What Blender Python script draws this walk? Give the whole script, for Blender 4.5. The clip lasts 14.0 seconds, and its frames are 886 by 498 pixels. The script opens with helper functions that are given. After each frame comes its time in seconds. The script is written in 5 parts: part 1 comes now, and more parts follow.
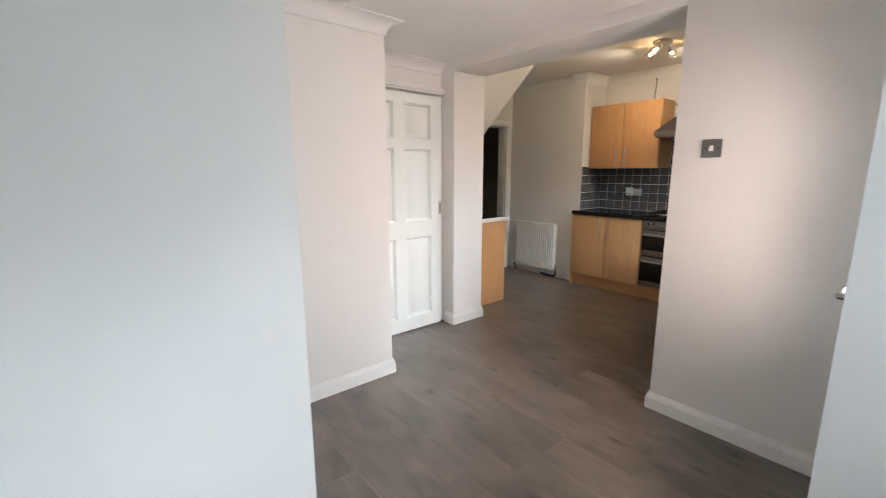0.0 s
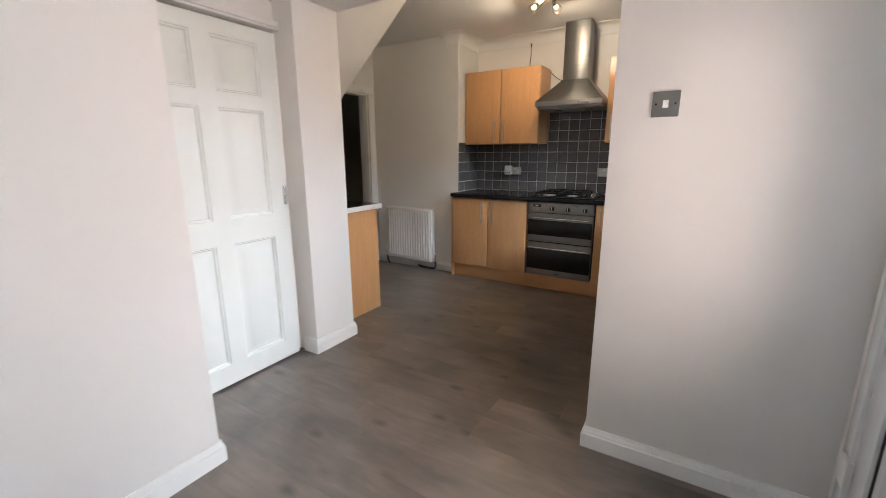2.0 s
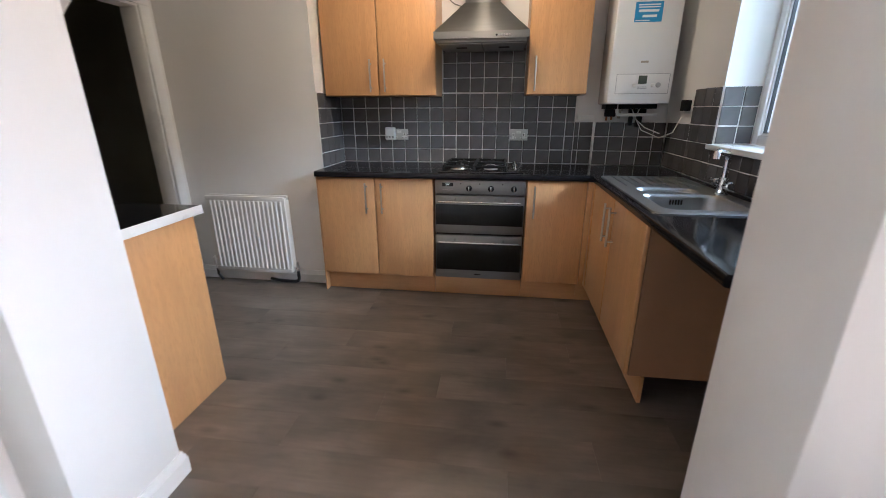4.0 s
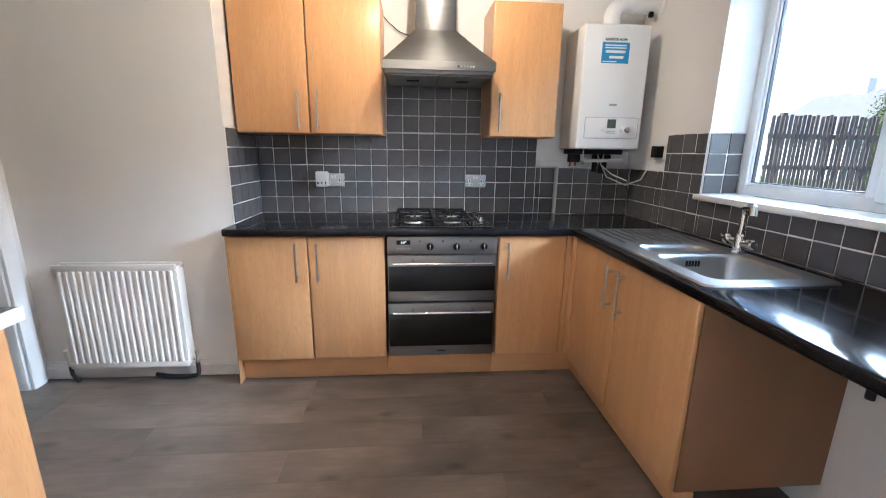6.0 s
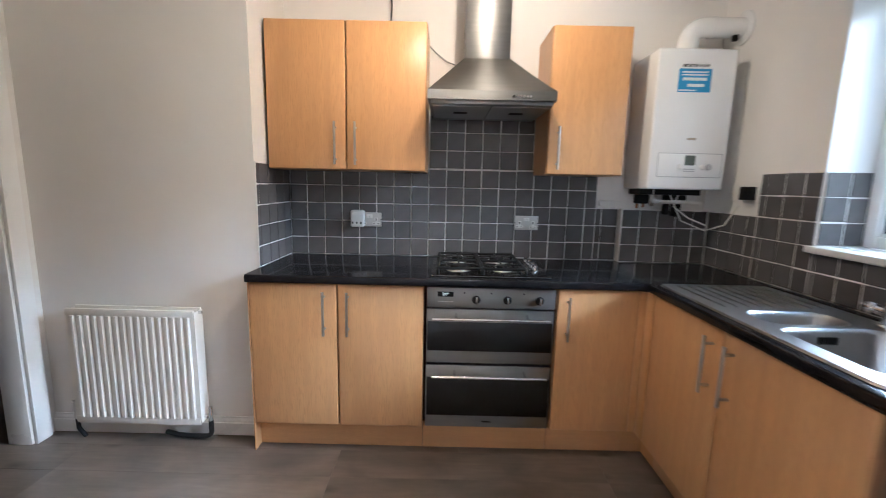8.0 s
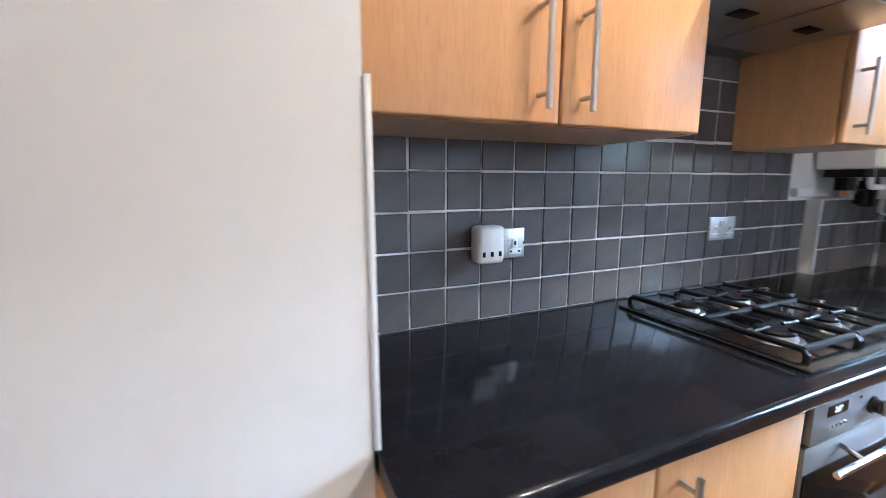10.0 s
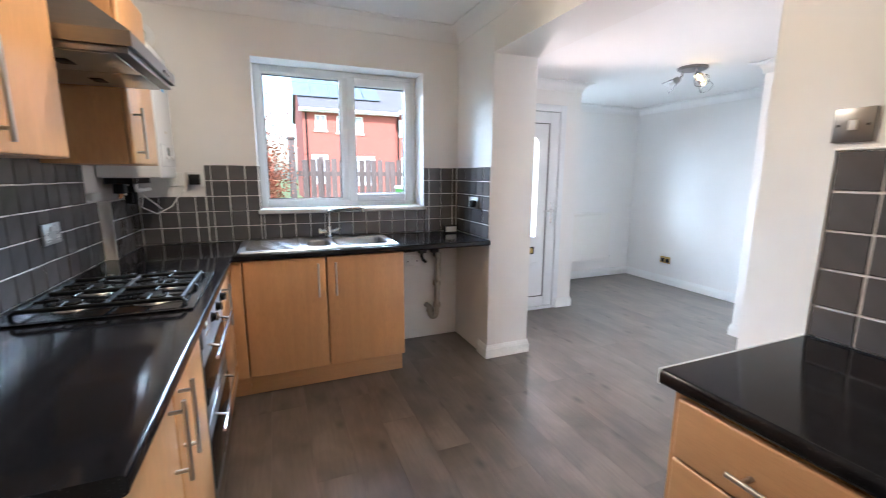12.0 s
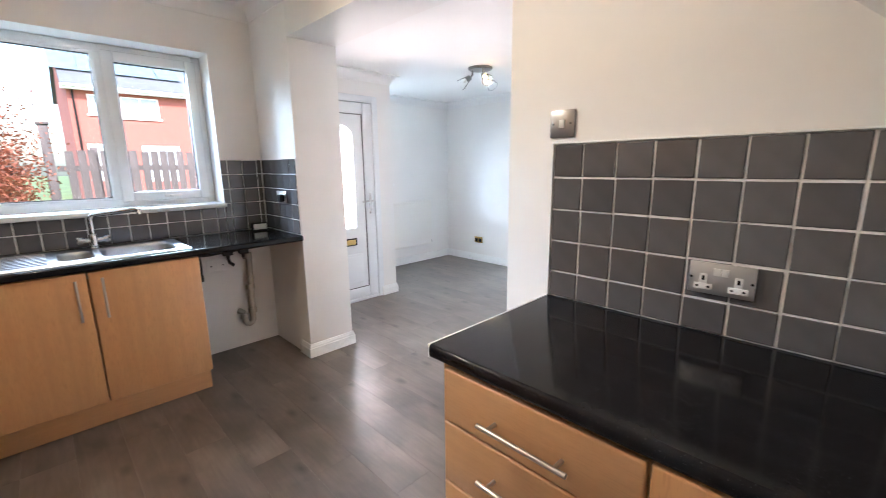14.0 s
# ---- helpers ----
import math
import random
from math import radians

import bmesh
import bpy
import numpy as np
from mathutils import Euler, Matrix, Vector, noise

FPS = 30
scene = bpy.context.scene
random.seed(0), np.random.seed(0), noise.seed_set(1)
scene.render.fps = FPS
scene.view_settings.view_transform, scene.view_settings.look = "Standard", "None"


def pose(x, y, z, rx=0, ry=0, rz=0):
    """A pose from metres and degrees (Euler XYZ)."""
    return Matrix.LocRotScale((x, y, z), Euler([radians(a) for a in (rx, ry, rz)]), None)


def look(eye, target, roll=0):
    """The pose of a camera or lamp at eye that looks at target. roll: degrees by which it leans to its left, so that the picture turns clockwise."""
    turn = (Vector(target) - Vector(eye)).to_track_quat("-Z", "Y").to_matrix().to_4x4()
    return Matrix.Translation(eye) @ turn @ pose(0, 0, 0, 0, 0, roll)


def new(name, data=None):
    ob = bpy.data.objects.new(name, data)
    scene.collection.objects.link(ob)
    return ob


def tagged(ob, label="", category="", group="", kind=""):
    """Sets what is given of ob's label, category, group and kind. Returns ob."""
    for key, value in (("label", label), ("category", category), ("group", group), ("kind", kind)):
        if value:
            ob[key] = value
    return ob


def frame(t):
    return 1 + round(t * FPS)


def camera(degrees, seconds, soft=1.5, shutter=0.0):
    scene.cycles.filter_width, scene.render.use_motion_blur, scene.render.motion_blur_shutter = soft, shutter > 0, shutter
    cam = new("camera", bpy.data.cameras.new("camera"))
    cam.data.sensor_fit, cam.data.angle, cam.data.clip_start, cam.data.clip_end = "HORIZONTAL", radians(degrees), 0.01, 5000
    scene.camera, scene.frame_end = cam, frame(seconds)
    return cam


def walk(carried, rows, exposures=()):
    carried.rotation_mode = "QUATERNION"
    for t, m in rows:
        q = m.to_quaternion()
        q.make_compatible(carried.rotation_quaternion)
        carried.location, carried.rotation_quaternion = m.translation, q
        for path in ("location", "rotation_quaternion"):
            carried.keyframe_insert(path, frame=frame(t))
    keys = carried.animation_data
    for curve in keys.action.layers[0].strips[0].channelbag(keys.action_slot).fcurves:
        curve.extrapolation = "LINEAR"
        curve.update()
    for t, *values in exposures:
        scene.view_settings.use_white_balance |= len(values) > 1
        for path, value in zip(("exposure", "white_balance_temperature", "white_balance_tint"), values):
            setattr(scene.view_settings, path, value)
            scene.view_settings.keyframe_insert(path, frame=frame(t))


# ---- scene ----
cam = camera(94.2, 14.0, soft=0.85, shutter=0.4)
PATH = [
    (0, (-4.997, -0.352, 1.373), (-3.74, 1.159, 1.004), -0.1),
    (0.5, (-4.907, -0.326, 1.364), (-3.518, 1.059, 0.971), -0.1),
    (1, (-4.79, -0.232, 1.344), (-3.303, 1.041, 0.935), -0.0),
    (1.5, (-4.628, 0.034, 1.318), (-3.046, 1.182, 0.894), -0.1),
    (2, (-4.385, 0.282, 1.313), (-2.719, 1.294, 0.862), -0.2),
    (2.5, (-4.084, 0.489, 1.296), (-2.341, 1.352, 0.829), -0.2),
    (3, (-3.849, 0.756, 1.279), (-2.05, 1.454, 0.753), -0.5),
    (3.5, (-3.657, 1.024, 1.32), (-1.791, 1.447, 0.736), -0.0),
    (3.7, (-3.534, 1.094, 1.318), (-1.664, 1.446, 0.705), -0.1),
    (5.8, (-2.807, 1.504, 1.308), (-0.875, 1.359, 0.81), 0.8),
    (6, (-2.798, 1.5, 1.322), (-0.859, 1.342, 0.859), 0.8),
    (6.5, (-2.792, 1.503, 1.347), (-0.838, 1.313, 0.963), 0.8),
    (7, (-2.781, 1.515, 1.376), (-0.818, 1.322, 1.042), 0.9),
    (7.5, (-2.729, 1.529, 1.383), (-0.758, 1.4, 1.07), 1.0),
    (8, (-2.482, 1.55, 1.34), (-0.505, 1.555, 1.034), 1.3),
    (8.2, (-2.344, 1.57, 1.352), (-0.37, 1.637, 1.036), 1.4),
    (10.3, (-0.868, 2.765, 1.297), (0.697, 1.56, 0.984), -0.5),
    (10.5, (-0.817, 2.845, 1.307), (0.372, 1.267, 0.994), -0.5),
    (10.6, (-0.808, 2.876, 1.314), (0.191, 1.174, 0.991), -0.6),
    (10.7, (-0.802, 2.903, 1.32), (-0.047, 1.081, 0.99), -0.7),
    (10.8, (-0.797, 2.928, 1.326), (-0.287, 1.024, 0.989), -0.7),
    (10.9, (-0.792, 2.952, 1.331), (-0.484, 1.004, 0.997), -0.7),
    (11, (-0.789, 2.975, 1.336), (-0.665, 1.004, 1.018), -0.7),
    (11.5, (-0.807, 3.113, 1.363), (-1.212, 1.186, 1.012), -0.0),
    (12, (-0.854, 3.183, 1.366), (-1.602, 1.361, 1.016), 0.3),
    (12.5, (-0.902, 3.221, 1.373), (-1.843, 1.491, 1.025), -0.0),
    (13, (-0.933, 3.243, 1.375), (-2.028, 1.611, 1.008), -0.2),
    (13.5, (-0.973, 3.262, 1.374), (-2.204, 1.735, 0.983), -0.5),
    (14, (-1.008, 3.28, 1.374), (-2.38, 1.881, 0.976), -0.7),
]
EXPOSURES = [(0.0, 2.1, 6400, 10), (1.5, 2.05, 6250, 10), (2.5, 2.15, 6050, 10), (3.7, 2.4, 5750, 10), (6.0, 3.22, 5450, 10), (8.2, 2.95, 5500, 10), (10.5, 3.75, 5050, 10), (11.0, 3.4, 5150, 10), (11.5, 3.12, 5400, 10), (12.5, 3.1, 5550, 10), (14.0, 3.3, 5600, 10)]
walk(cam, [(t, look(eye, target, roll)) for t, eye, target, roll in PATH], EXPOSURES)

# ---- daylight ----
SUN_EL = 48.0
world = bpy.data.worlds.new("world")
scene.world = world
world.use_nodes = True
wn = world.node_tree
sky = wn.nodes.new("ShaderNodeTexSky")
sky.sky_type, sky.sun_disc = "NISHITA", False
sky.sun_elevation, sky.sun_rotation = radians(SUN_EL), radians(18)
sky.air_density, sky.dust_density = 1.2, 2.5
wn.nodes["Background"].inputs[1].default_value = 0.07
wn.links.new(sky.outputs[0], wn.nodes["Background"].inputs[0])
sun = new("sun", bpy.data.lights.new("sun", "SUN"))
sun.data.energy, sun.data.angle, sun.data.color = 1.5, radians(0.6), (1, 0.95, 0.88)
sun.matrix_world = look((6, 18, 22), (0, 0, 0))



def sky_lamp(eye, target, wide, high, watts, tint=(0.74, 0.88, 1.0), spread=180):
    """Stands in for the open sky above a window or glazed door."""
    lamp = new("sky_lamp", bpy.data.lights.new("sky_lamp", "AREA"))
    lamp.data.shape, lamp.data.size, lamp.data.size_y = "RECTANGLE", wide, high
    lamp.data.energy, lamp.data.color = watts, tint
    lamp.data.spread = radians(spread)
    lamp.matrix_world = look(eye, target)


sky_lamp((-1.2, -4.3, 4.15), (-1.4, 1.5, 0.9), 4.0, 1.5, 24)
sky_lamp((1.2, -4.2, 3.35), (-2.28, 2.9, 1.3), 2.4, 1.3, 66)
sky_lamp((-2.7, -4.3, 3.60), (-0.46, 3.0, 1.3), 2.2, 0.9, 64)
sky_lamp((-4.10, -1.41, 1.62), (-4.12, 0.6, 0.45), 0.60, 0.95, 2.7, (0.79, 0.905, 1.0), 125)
# Added behind the door glass for the pink glow on the pier wall.
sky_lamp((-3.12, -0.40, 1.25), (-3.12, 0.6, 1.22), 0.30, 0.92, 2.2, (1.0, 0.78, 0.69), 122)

# ---- materials ----
def links(m):
    return m.node_tree.nodes, m.node_tree.links


def mat(name, col, rough=0.5, metal=0.0, var=0.06, scale=3.0, fine=90.0, bump=0.06, stretch=(1, 1, 1), rvar=0.1,
        coat=0.0, rand=0.0, col2=None, amount=0.0, rot=(0, 0, 0), spec=0.5):
    """Surface with slow and fine variation in colour, roughness and relief."""
    m = bpy.data.materials.new(name)
    m.use_nodes = True
    n, l = links(m)
    b = n["Principled BSDF"]
    b.inputs["Metallic"].default_value = metal
    b.inputs["Coat Weight"].default_value = coat
    b.inputs["Specular IOR Level"].default_value = spec
    co = n.new("ShaderNodeTexCoord")
    mp = n.new("ShaderNodeMapping")
    mp.inputs["Scale"].default_value = stretch
    mp.inputs["Rotation"].default_value = rot
    l.new(co.outputs["Object"], mp.inputs["Vector"])
    a = n.new("ShaderNodeTexNoise")
    a.inputs["Scale"].default_value, a.inputs["Detail"].default_value = scale, 4
    f = n.new("ShaderNodeTexNoise")
    f.inputs["Scale"].default_value, f.inputs["Detail"].default_value = fine, 3
    l.new(mp.outputs[0], a.inputs["Vector"])
    l.new(mp.outputs[0], f.inputs["Vector"])
    mx = n.new("ShaderNodeMix")
    mx.data_type = "RGBA"
    lo = [c * (1 - var) for c in col]
    hi = [min(1, c * (1 + var)) for c in col]
    mx.inputs["A"].default_value, mx.inputs["B"].default_value = (*lo, 1), (*hi, 1)
    rp = n.new("ShaderNodeMapRange")
    rp.inputs["From Min"].default_value, rp.inputs["From Max"].default_value = 0.3, 0.7
    l.new(a.outputs["Fac"], rp.inputs["Value"])
    l.new(rp.outputs[0], mx.inputs["Factor"])
    last = mx.outputs["Result"]
    if col2:
        m2 = n.new("ShaderNodeMix")
        m2.data_type = "RGBA"
        m2.inputs["B"].default_value = (*col2, 1)
        r2 = n.new("ShaderNodeMapRange")
        r2.inputs["From Min"].default_value, r2.inputs["From Max"].default_value = 1 - amount - 0.06, 1 - amount + 0.06
        l.new(f.outputs["Fac"], r2.inputs["Value"])
        l.new(r2.outputs[0], m2.inputs["Factor"])
        l.new(last, m2.inputs["A"])
        last = m2.outputs["Result"]
    if rand:
        oi = n.new("ShaderNodeObjectInfo")
        rr = n.new("ShaderNodeMapRange")
        rr.inputs["To Min"].default_value, rr.inputs["To Max"].default_value = 1 - rand, 1 + rand
        l.new(oi.outputs["Random"], rr.inputs["Value"])
        hs = n.new("ShaderNodeHueSaturation")
        l.new(rr.outputs[0], hs.inputs["Value"])
        l.new(last, hs.inputs["Color"])
        last = hs.outputs["Color"]
    l.new(last, b.inputs["Base Color"])
    rm = n.new("ShaderNodeMapRange")
    rm.inputs["To Min"].default_value, rm.inputs["To Max"].default_value = max(0.02, rough * (1 - rvar)), min(1, rough * (1 + rvar))
    l.new(a.outputs["Fac"], rm.inputs["Value"])
    l.new(rm.outputs[0], b.inputs["Roughness"])
    if bump:
        bp = n.new("ShaderNodeBump")
        bp.inputs["Strength"].default_value, bp.inputs["Distance"].default_value = bump, 0.004
        l.new(f.outputs["Fac"], bp.inputs["Height"])
        l.new(bp.outputs[0], b.inputs["Normal"])
    return m


def plank_material():
    """Grey-brown oak laminate: long grain, dark knots and cloudy patches, each board different."""
    m = bpy.data.materials.new("grey_oak_laminate")
    m.use_nodes = True
    n, l = links(m)
    b = n["Principled BSDF"]
    co, oi = n.new("ShaderNodeTexCoord"), n.new("ShaderNodeObjectInfo")
    off = n.new("ShaderNodeVectorMath")
    off.operation = "ADD"
    mul = n.new("ShaderNodeMath")
    mul.operation, mul.inputs[1].default_value = "MULTIPLY", 37.0
    l.new(oi.outputs["Random"], mul.inputs[0])
    l.new(co.outputs["Object"], off.inputs[0])
    l.new(mul.outputs[0], off.inputs[1])

    def noise_of(scale, stretch, detail):
        mp, t = n.new("ShaderNodeMapping"), n.new("ShaderNodeTexNoise")
        mp.inputs["Scale"].default_value = stretch
        t.inputs["Scale"].default_value, t.inputs["Detail"].default_value = scale, detail
        t.inputs["Distortion"].default_value = 0.4
        l.new(off.outputs[0], mp.inputs["Vector"])
        l.new(mp.outputs[0], t.inputs["Vector"])
        return t.outputs["Fac"]

    cloud, grain = noise_of(3.4, (1.5, 0.8, 1), 5), noise_of(26.0, (2.4, 0.22, 1), 6)
    ramp = n.new("ShaderNodeValToRGB")
    e = ramp.color_ramp.elements
    e[0].position, e[0].color = 0.26, (0.076, 0.062, 0.053, 1)
    e[1].position, e[1].color = 0.74, (0.222, 0.181, 0.152, 1)
    l.new(cloud, ramp.inputs["Fac"])
    gm = n.new("ShaderNodeMix")
    gm.data_type, gm.blend_type = "RGBA", "MULTIPLY"
    gm.inputs["Factor"].default_value = 0.75
    gr = n.new("ShaderNodeMapRange")
    gr.inputs["From Min"].default_value, gr.inputs["From Max"].default_value = 0.25, 0.75
    gr.inputs["To Min"].default_value, gr.inputs["To Max"].default_value = 0.78, 1.14
    l.new(grain, gr.inputs["Value"])
    l.new(ramp.outputs["Color"], gm.inputs["A"])
    l.new(gr.outputs[0], gm.inputs["B"])
    vo, vm = n.new("ShaderNodeTexVoronoi"), n.new("ShaderNodeMapping")
    vm.inputs["Scale"].default_value = (4.6, 2.3, 1)
    vo.voronoi_dimensions, vo.inputs["Scale"].default_value = "2D", 1.0
    l.new(off.outputs[0], vm.inputs["Vector"])
    l.new(vm.outputs[0], vo.inputs["Vector"])
    kn = n.new("ShaderNodeMapRange")
    kn.inputs["From Min"].default_value, kn.inputs["From Max"].default_value = 0.01, 0.14
    kn.inputs["To Min"].default_value, kn.inputs["To Max"].default_value = 0.34, 1.0
    l.new(vo.outputs["Distance"], kn.inputs["Value"])
    km = n.new("ShaderNodeMix")
    km.data_type, km.blend_type = "RGBA", "MULTIPLY"
    sep, gate = n.new("ShaderNodeSeparateColor"), n.new("ShaderNodeMapRange")
    gate.inputs["From Min"].default_value, gate.inputs["From Max"].default_value = 0.40, 0.60
    gate.inputs["To Max"].default_value = 0.9
    l.new(vo.outputs["Color"], sep.inputs["Color"])
    l.new(sep.outputs["Red"], gate.inputs["Value"])
    l.new(gate.outputs[0], km.inputs["Factor"])
    l.new(gm.outputs["Result"], km.inputs["A"])
    l.new(kn.outputs[0], km.inputs["B"])
    rr = n.new("ShaderNodeMapRange")
    rr.inputs["To Min"].default_value, rr.inputs["To Max"].default_value = 0.965, 1.035
    l.new(oi.outputs["Random"], rr.inputs["Value"])
    hs = n.new("ShaderNodeHueSaturation")
    l.new(rr.outputs[0], hs.inputs["Value"])
    l.new(km.outputs["Result"], hs.inputs["Color"])
    l.new(hs.outputs["Color"], b.inputs["Base Color"])
    ro = n.new("ShaderNodeMapRange")
    ro.inputs["To Min"].default_value, ro.inputs["To Max"].default_value = 0.24, 0.40
    l.new(cloud, ro.inputs["Value"])
    l.new(ro.outputs[0], b.inputs["Roughness"])
    bp = n.new("ShaderNodeBump")
    b.inputs["Specular IOR Level"].default_value = 1.0
    bp.inputs["Strength"].default_value, bp.inputs["Distance"].default_value = 0.10, 0.002
    l.new(grain, bp.inputs["Height"])
    l.new(bp.outputs[0], b.inputs["Normal"])
    return m


def glass_material(name, rough=0.0, tint=(1, 1, 1)):
    m = bpy.data.materials.new(name)
    m.use_nodes = True
    b = m.node_tree.nodes["Principled BSDF"]
    b.inputs["Transmission Weight"].default_value = 1.0
    b.inputs["Roughness"].default_value = rough
    b.inputs["IOR"].default_value = 1.1 if rough == 0 else 1.3
    b.inputs["Base Color"].default_value = (*tint, 1)
    return m


def glow_material(name, col, power):
    m = bpy.data.materials.new(name)
    m.use_nodes = True
    b = m.node_tree.nodes["Principled BSDF"]
    b.inputs["Emission Color"].default_value = (*col, 1)
    b.inputs["Emission Strength"].default_value = power
    return m


WALL = mat("wall_paint", (0.80, 0.78, 0.75), 0.75, var=0.025, scale=1.4, fine=160, bump=0.05)
CEIL = mat("ceiling_paint", (0.82, 0.81, 0.79), 0.85, var=0.02, scale=1.2, fine=60, bump=0.08)
GLOSS = mat("white_gloss", (0.82, 0.82, 0.80), 0.28, var=0.02, scale=4, fine=40, bump=0.05)
DOORW = mat("white_door_paint", (0.80, 0.82, 0.78), 0.22, var=0.02, scale=3, fine=30, bump=0.08, stretch=(1, 1, 0.3))
UPVC = mat("white_upvc", (0.80, 0.82, 0.83), 0.25, var=0.02, fine=30, bump=0.01)
PLASTIC = mat("white_plastic", (0.78, 0.77, 0.74), 0.35, var=0.03, bump=0.01)
BEECH = mat("beech_veneer", (0.60, 0.325, 0.140), 0.30, var=0.07, scale=7, fine=60, bump=0.02, stretch=(4, 4, 0.35),
            col2=(0.545, 0.29, 0.12), amount=0.42)
BEECHX = mat("beech_veneer_long", (0.60, 0.33, 0.150), 0.34, var=0.05, scale=7, fine=60, bump=0.01, stretch=(0.5, 0.5, 6),
             col2=(0.57, 0.31, 0.138), amount=0.42)
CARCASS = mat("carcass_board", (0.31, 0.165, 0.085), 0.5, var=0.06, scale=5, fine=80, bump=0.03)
WORKTOP = mat("black_worktop", (0.010, 0.010, 0.012), 0.11, var=0.3, scale=12, fine=260, bump=0.0, col2=(0.060, 0.058, 0.056), amount=0.30, rvar=0.25, spec=0.22)
TILE = mat("grey_tile", (0.104, 0.099, 0.100), 0.20, var=0.10, scale=9, fine=50, bump=0.05, rand=0.10)
GROUT = mat("white_grout", (0.80, 0.78, 0.76), 0.9, var=0.10, scale=14, fine=200, bump=0.2)
STEEL = mat("brushed_steel", (0.26, 0.256, 0.25), 0.42, 1.0, var=0.05, scale=5, fine=40, bump=0.0, rvar=0.08, stretch=(1, 1, 14))
sb, tan = STEEL.node_tree.nodes["Principled BSDF"], STEEL.node_tree.nodes.new("ShaderNodeTangent")
tan.direction_type, tan.axis = "RADIAL", "Z"
STEEL.node_tree.links.new(tan.outputs[0], sb.inputs["Tangent"])
sb.inputs["Anisotropic"].default_value, sb.inputs["Anisotropic Rotation"].default_value = 0.7, 0.25
# Darker than bare steel: the dark tile reflection is put into the colour.
HOBM = mat("hob_steel", (0.17, 0.167, 0.164), 0.24, 1.0, var=0.03, scale=5, fine=40, bump=0.0, rvar=0.06)
SINKM = mat("sink_steel", (0.46, 0.465, 0.47), 0.34, 1.0, var=0.04, scale=8, fine=120, bump=0.02)
CHROME = mat("chrome", (0.72, 0.72, 0.72), 0.10, 1.0, var=0.02, bump=0.0)
NICKEL = mat("satin_nickel", (0.55, 0.53, 0.50), 0.30, 1.0, var=0.03, bump=0.0)
SOCKETM = mat("socket_steel", (0.58, 0.57, 0.55), 0.42, 1.0, var=0.06, bump=0.02)
DARKMET = mat("pewter_plate", (0.30, 0.29, 0.28), 0.35, 1.0, var=0.08, bump=0.03)
BRASS = mat("aged_brass", (0.55, 0.38, 0.14), 0.3, 1.0, var=0.1, bump=0.03)
BLACK = mat("black_enamel", (0.010, 0.010, 0.010), 0.5, var=0.2, bump=0.04, spec=0.15)
BLACKGLASS = mat("dark_oven_glass", (0.012, 0.011, 0.010), 0.08, var=0.1, bump=0.0, spec=0.3)
RUBBER = mat("black_rubber", (0.02, 0.02, 0.02), 0.6, var=0.1, bump=0.05)
RADW = mat("radiator_enamel", (0.80, 0.77, 0.72), 0.35, var=0.02, bump=0.01)
BOILERW = mat("boiler_enamel", (0.82, 0.82, 0.81), 0.22, var=0.01, bump=0.0)
BLUE = mat("blue_sticker", (0.03, 0.28, 0.55), 0.4, var=0.08, bump=0.0)
GREYP = mat("grey_print", (0.45, 0.45, 0.46), 0.5, bump=0.0)
GREENLCD = mat("grey_display", (0.10, 0.12, 0.10), 0.2, bump=0.0)
COPPER = mat("tarnished_copper", (0.35, 0.16, 0.08), 0.4, 1.0, var=0.2, bump=0.05)
PIPEG = mat("grey_waste_pipe", (0.40, 0.355, 0.29), 0.45, var=0.05, bump=0.02)
# Gloom of the unlit hall is put into its wall and ceiling colour.
HALL = mat("hall_unlit_tone", (0.26, 0.25, 0.20), 0.85, var=0.1, scale=2, bump=0.05)
BRICKM = mat("red_brick", (0.30, 0.098, 0.074), 0.85, var=0.22, scale=3, fine=22, bump=0.3, stretch=(4, 1, 12))
RENDERW = mat("pale_render", (0.62, 0.60, 0.56), 0.9, var=0.06, bump=0.2)
ROOFM = mat("slate_roof", (0.10, 0.10, 0.11), 0.7, var=0.15, scale=4, fine=20, bump=0.3)
# House panes: the reflected sky is put into this pale colour.
PALEPANE = mat("painted_sky_pane", (0.42, 0.44, 0.46), 0.12, var=0.1, bump=0.0)
SOLAR = mat("solar_panel", (0.13, 0.17, 0.21), 0.15, var=0.1, bump=0.0)
FENCE = mat("weathered_fence", (0.090, 0.068, 0.062), 0.85, var=0.3, scale=6, fine=40, bump=0.3, stretch=(5, 5, 0.5), rand=0.2)
GRASS = mat("lawn", (0.09, 0.12, 0.04), 0.95, var=0.3, scale=1.2, fine=30, bump=0.5)
PAVING = mat("paving", (0.30, 0.28, 0.26), 0.9, var=0.15, scale=2, fine=30, bump=0.3)
LEAFR = mat("copper_leaf", (0.24, 0.07, 0.035), 0.6, var=0.35, scale=8, bump=0.0, rand=0.2)
LEAFG = mat("green_leaf", (0.10, 0.14, 0.03), 0.6, var=0.35, scale=8, bump=0.0, rand=0.2)
BARK = mat("bark", (0.08, 0.055, 0.04), 0.9, var=0.2, bump=0.3)
BINGREEN = mat("green_bin", (0.10, 0.34, 0.07), 0.5, var=0.06, bump=0.02)
PLANK = plank_material()
UNDERLAY = mat("plank_joint", (0.03, 0.026, 0.023), 0.9)
GLASS = glass_material("window_glass")
FROST = glass_material("obscured_glass", 0.18)
SHADEGLASS = glass_material("lamp_glass", 0.12)
LED = glow_material("clock_digits", (0.65, 1.0, 0.85), 0.10)
BULB = glow_material("warm_bulb", (1.0, 0.62, 0.25), 8.0)


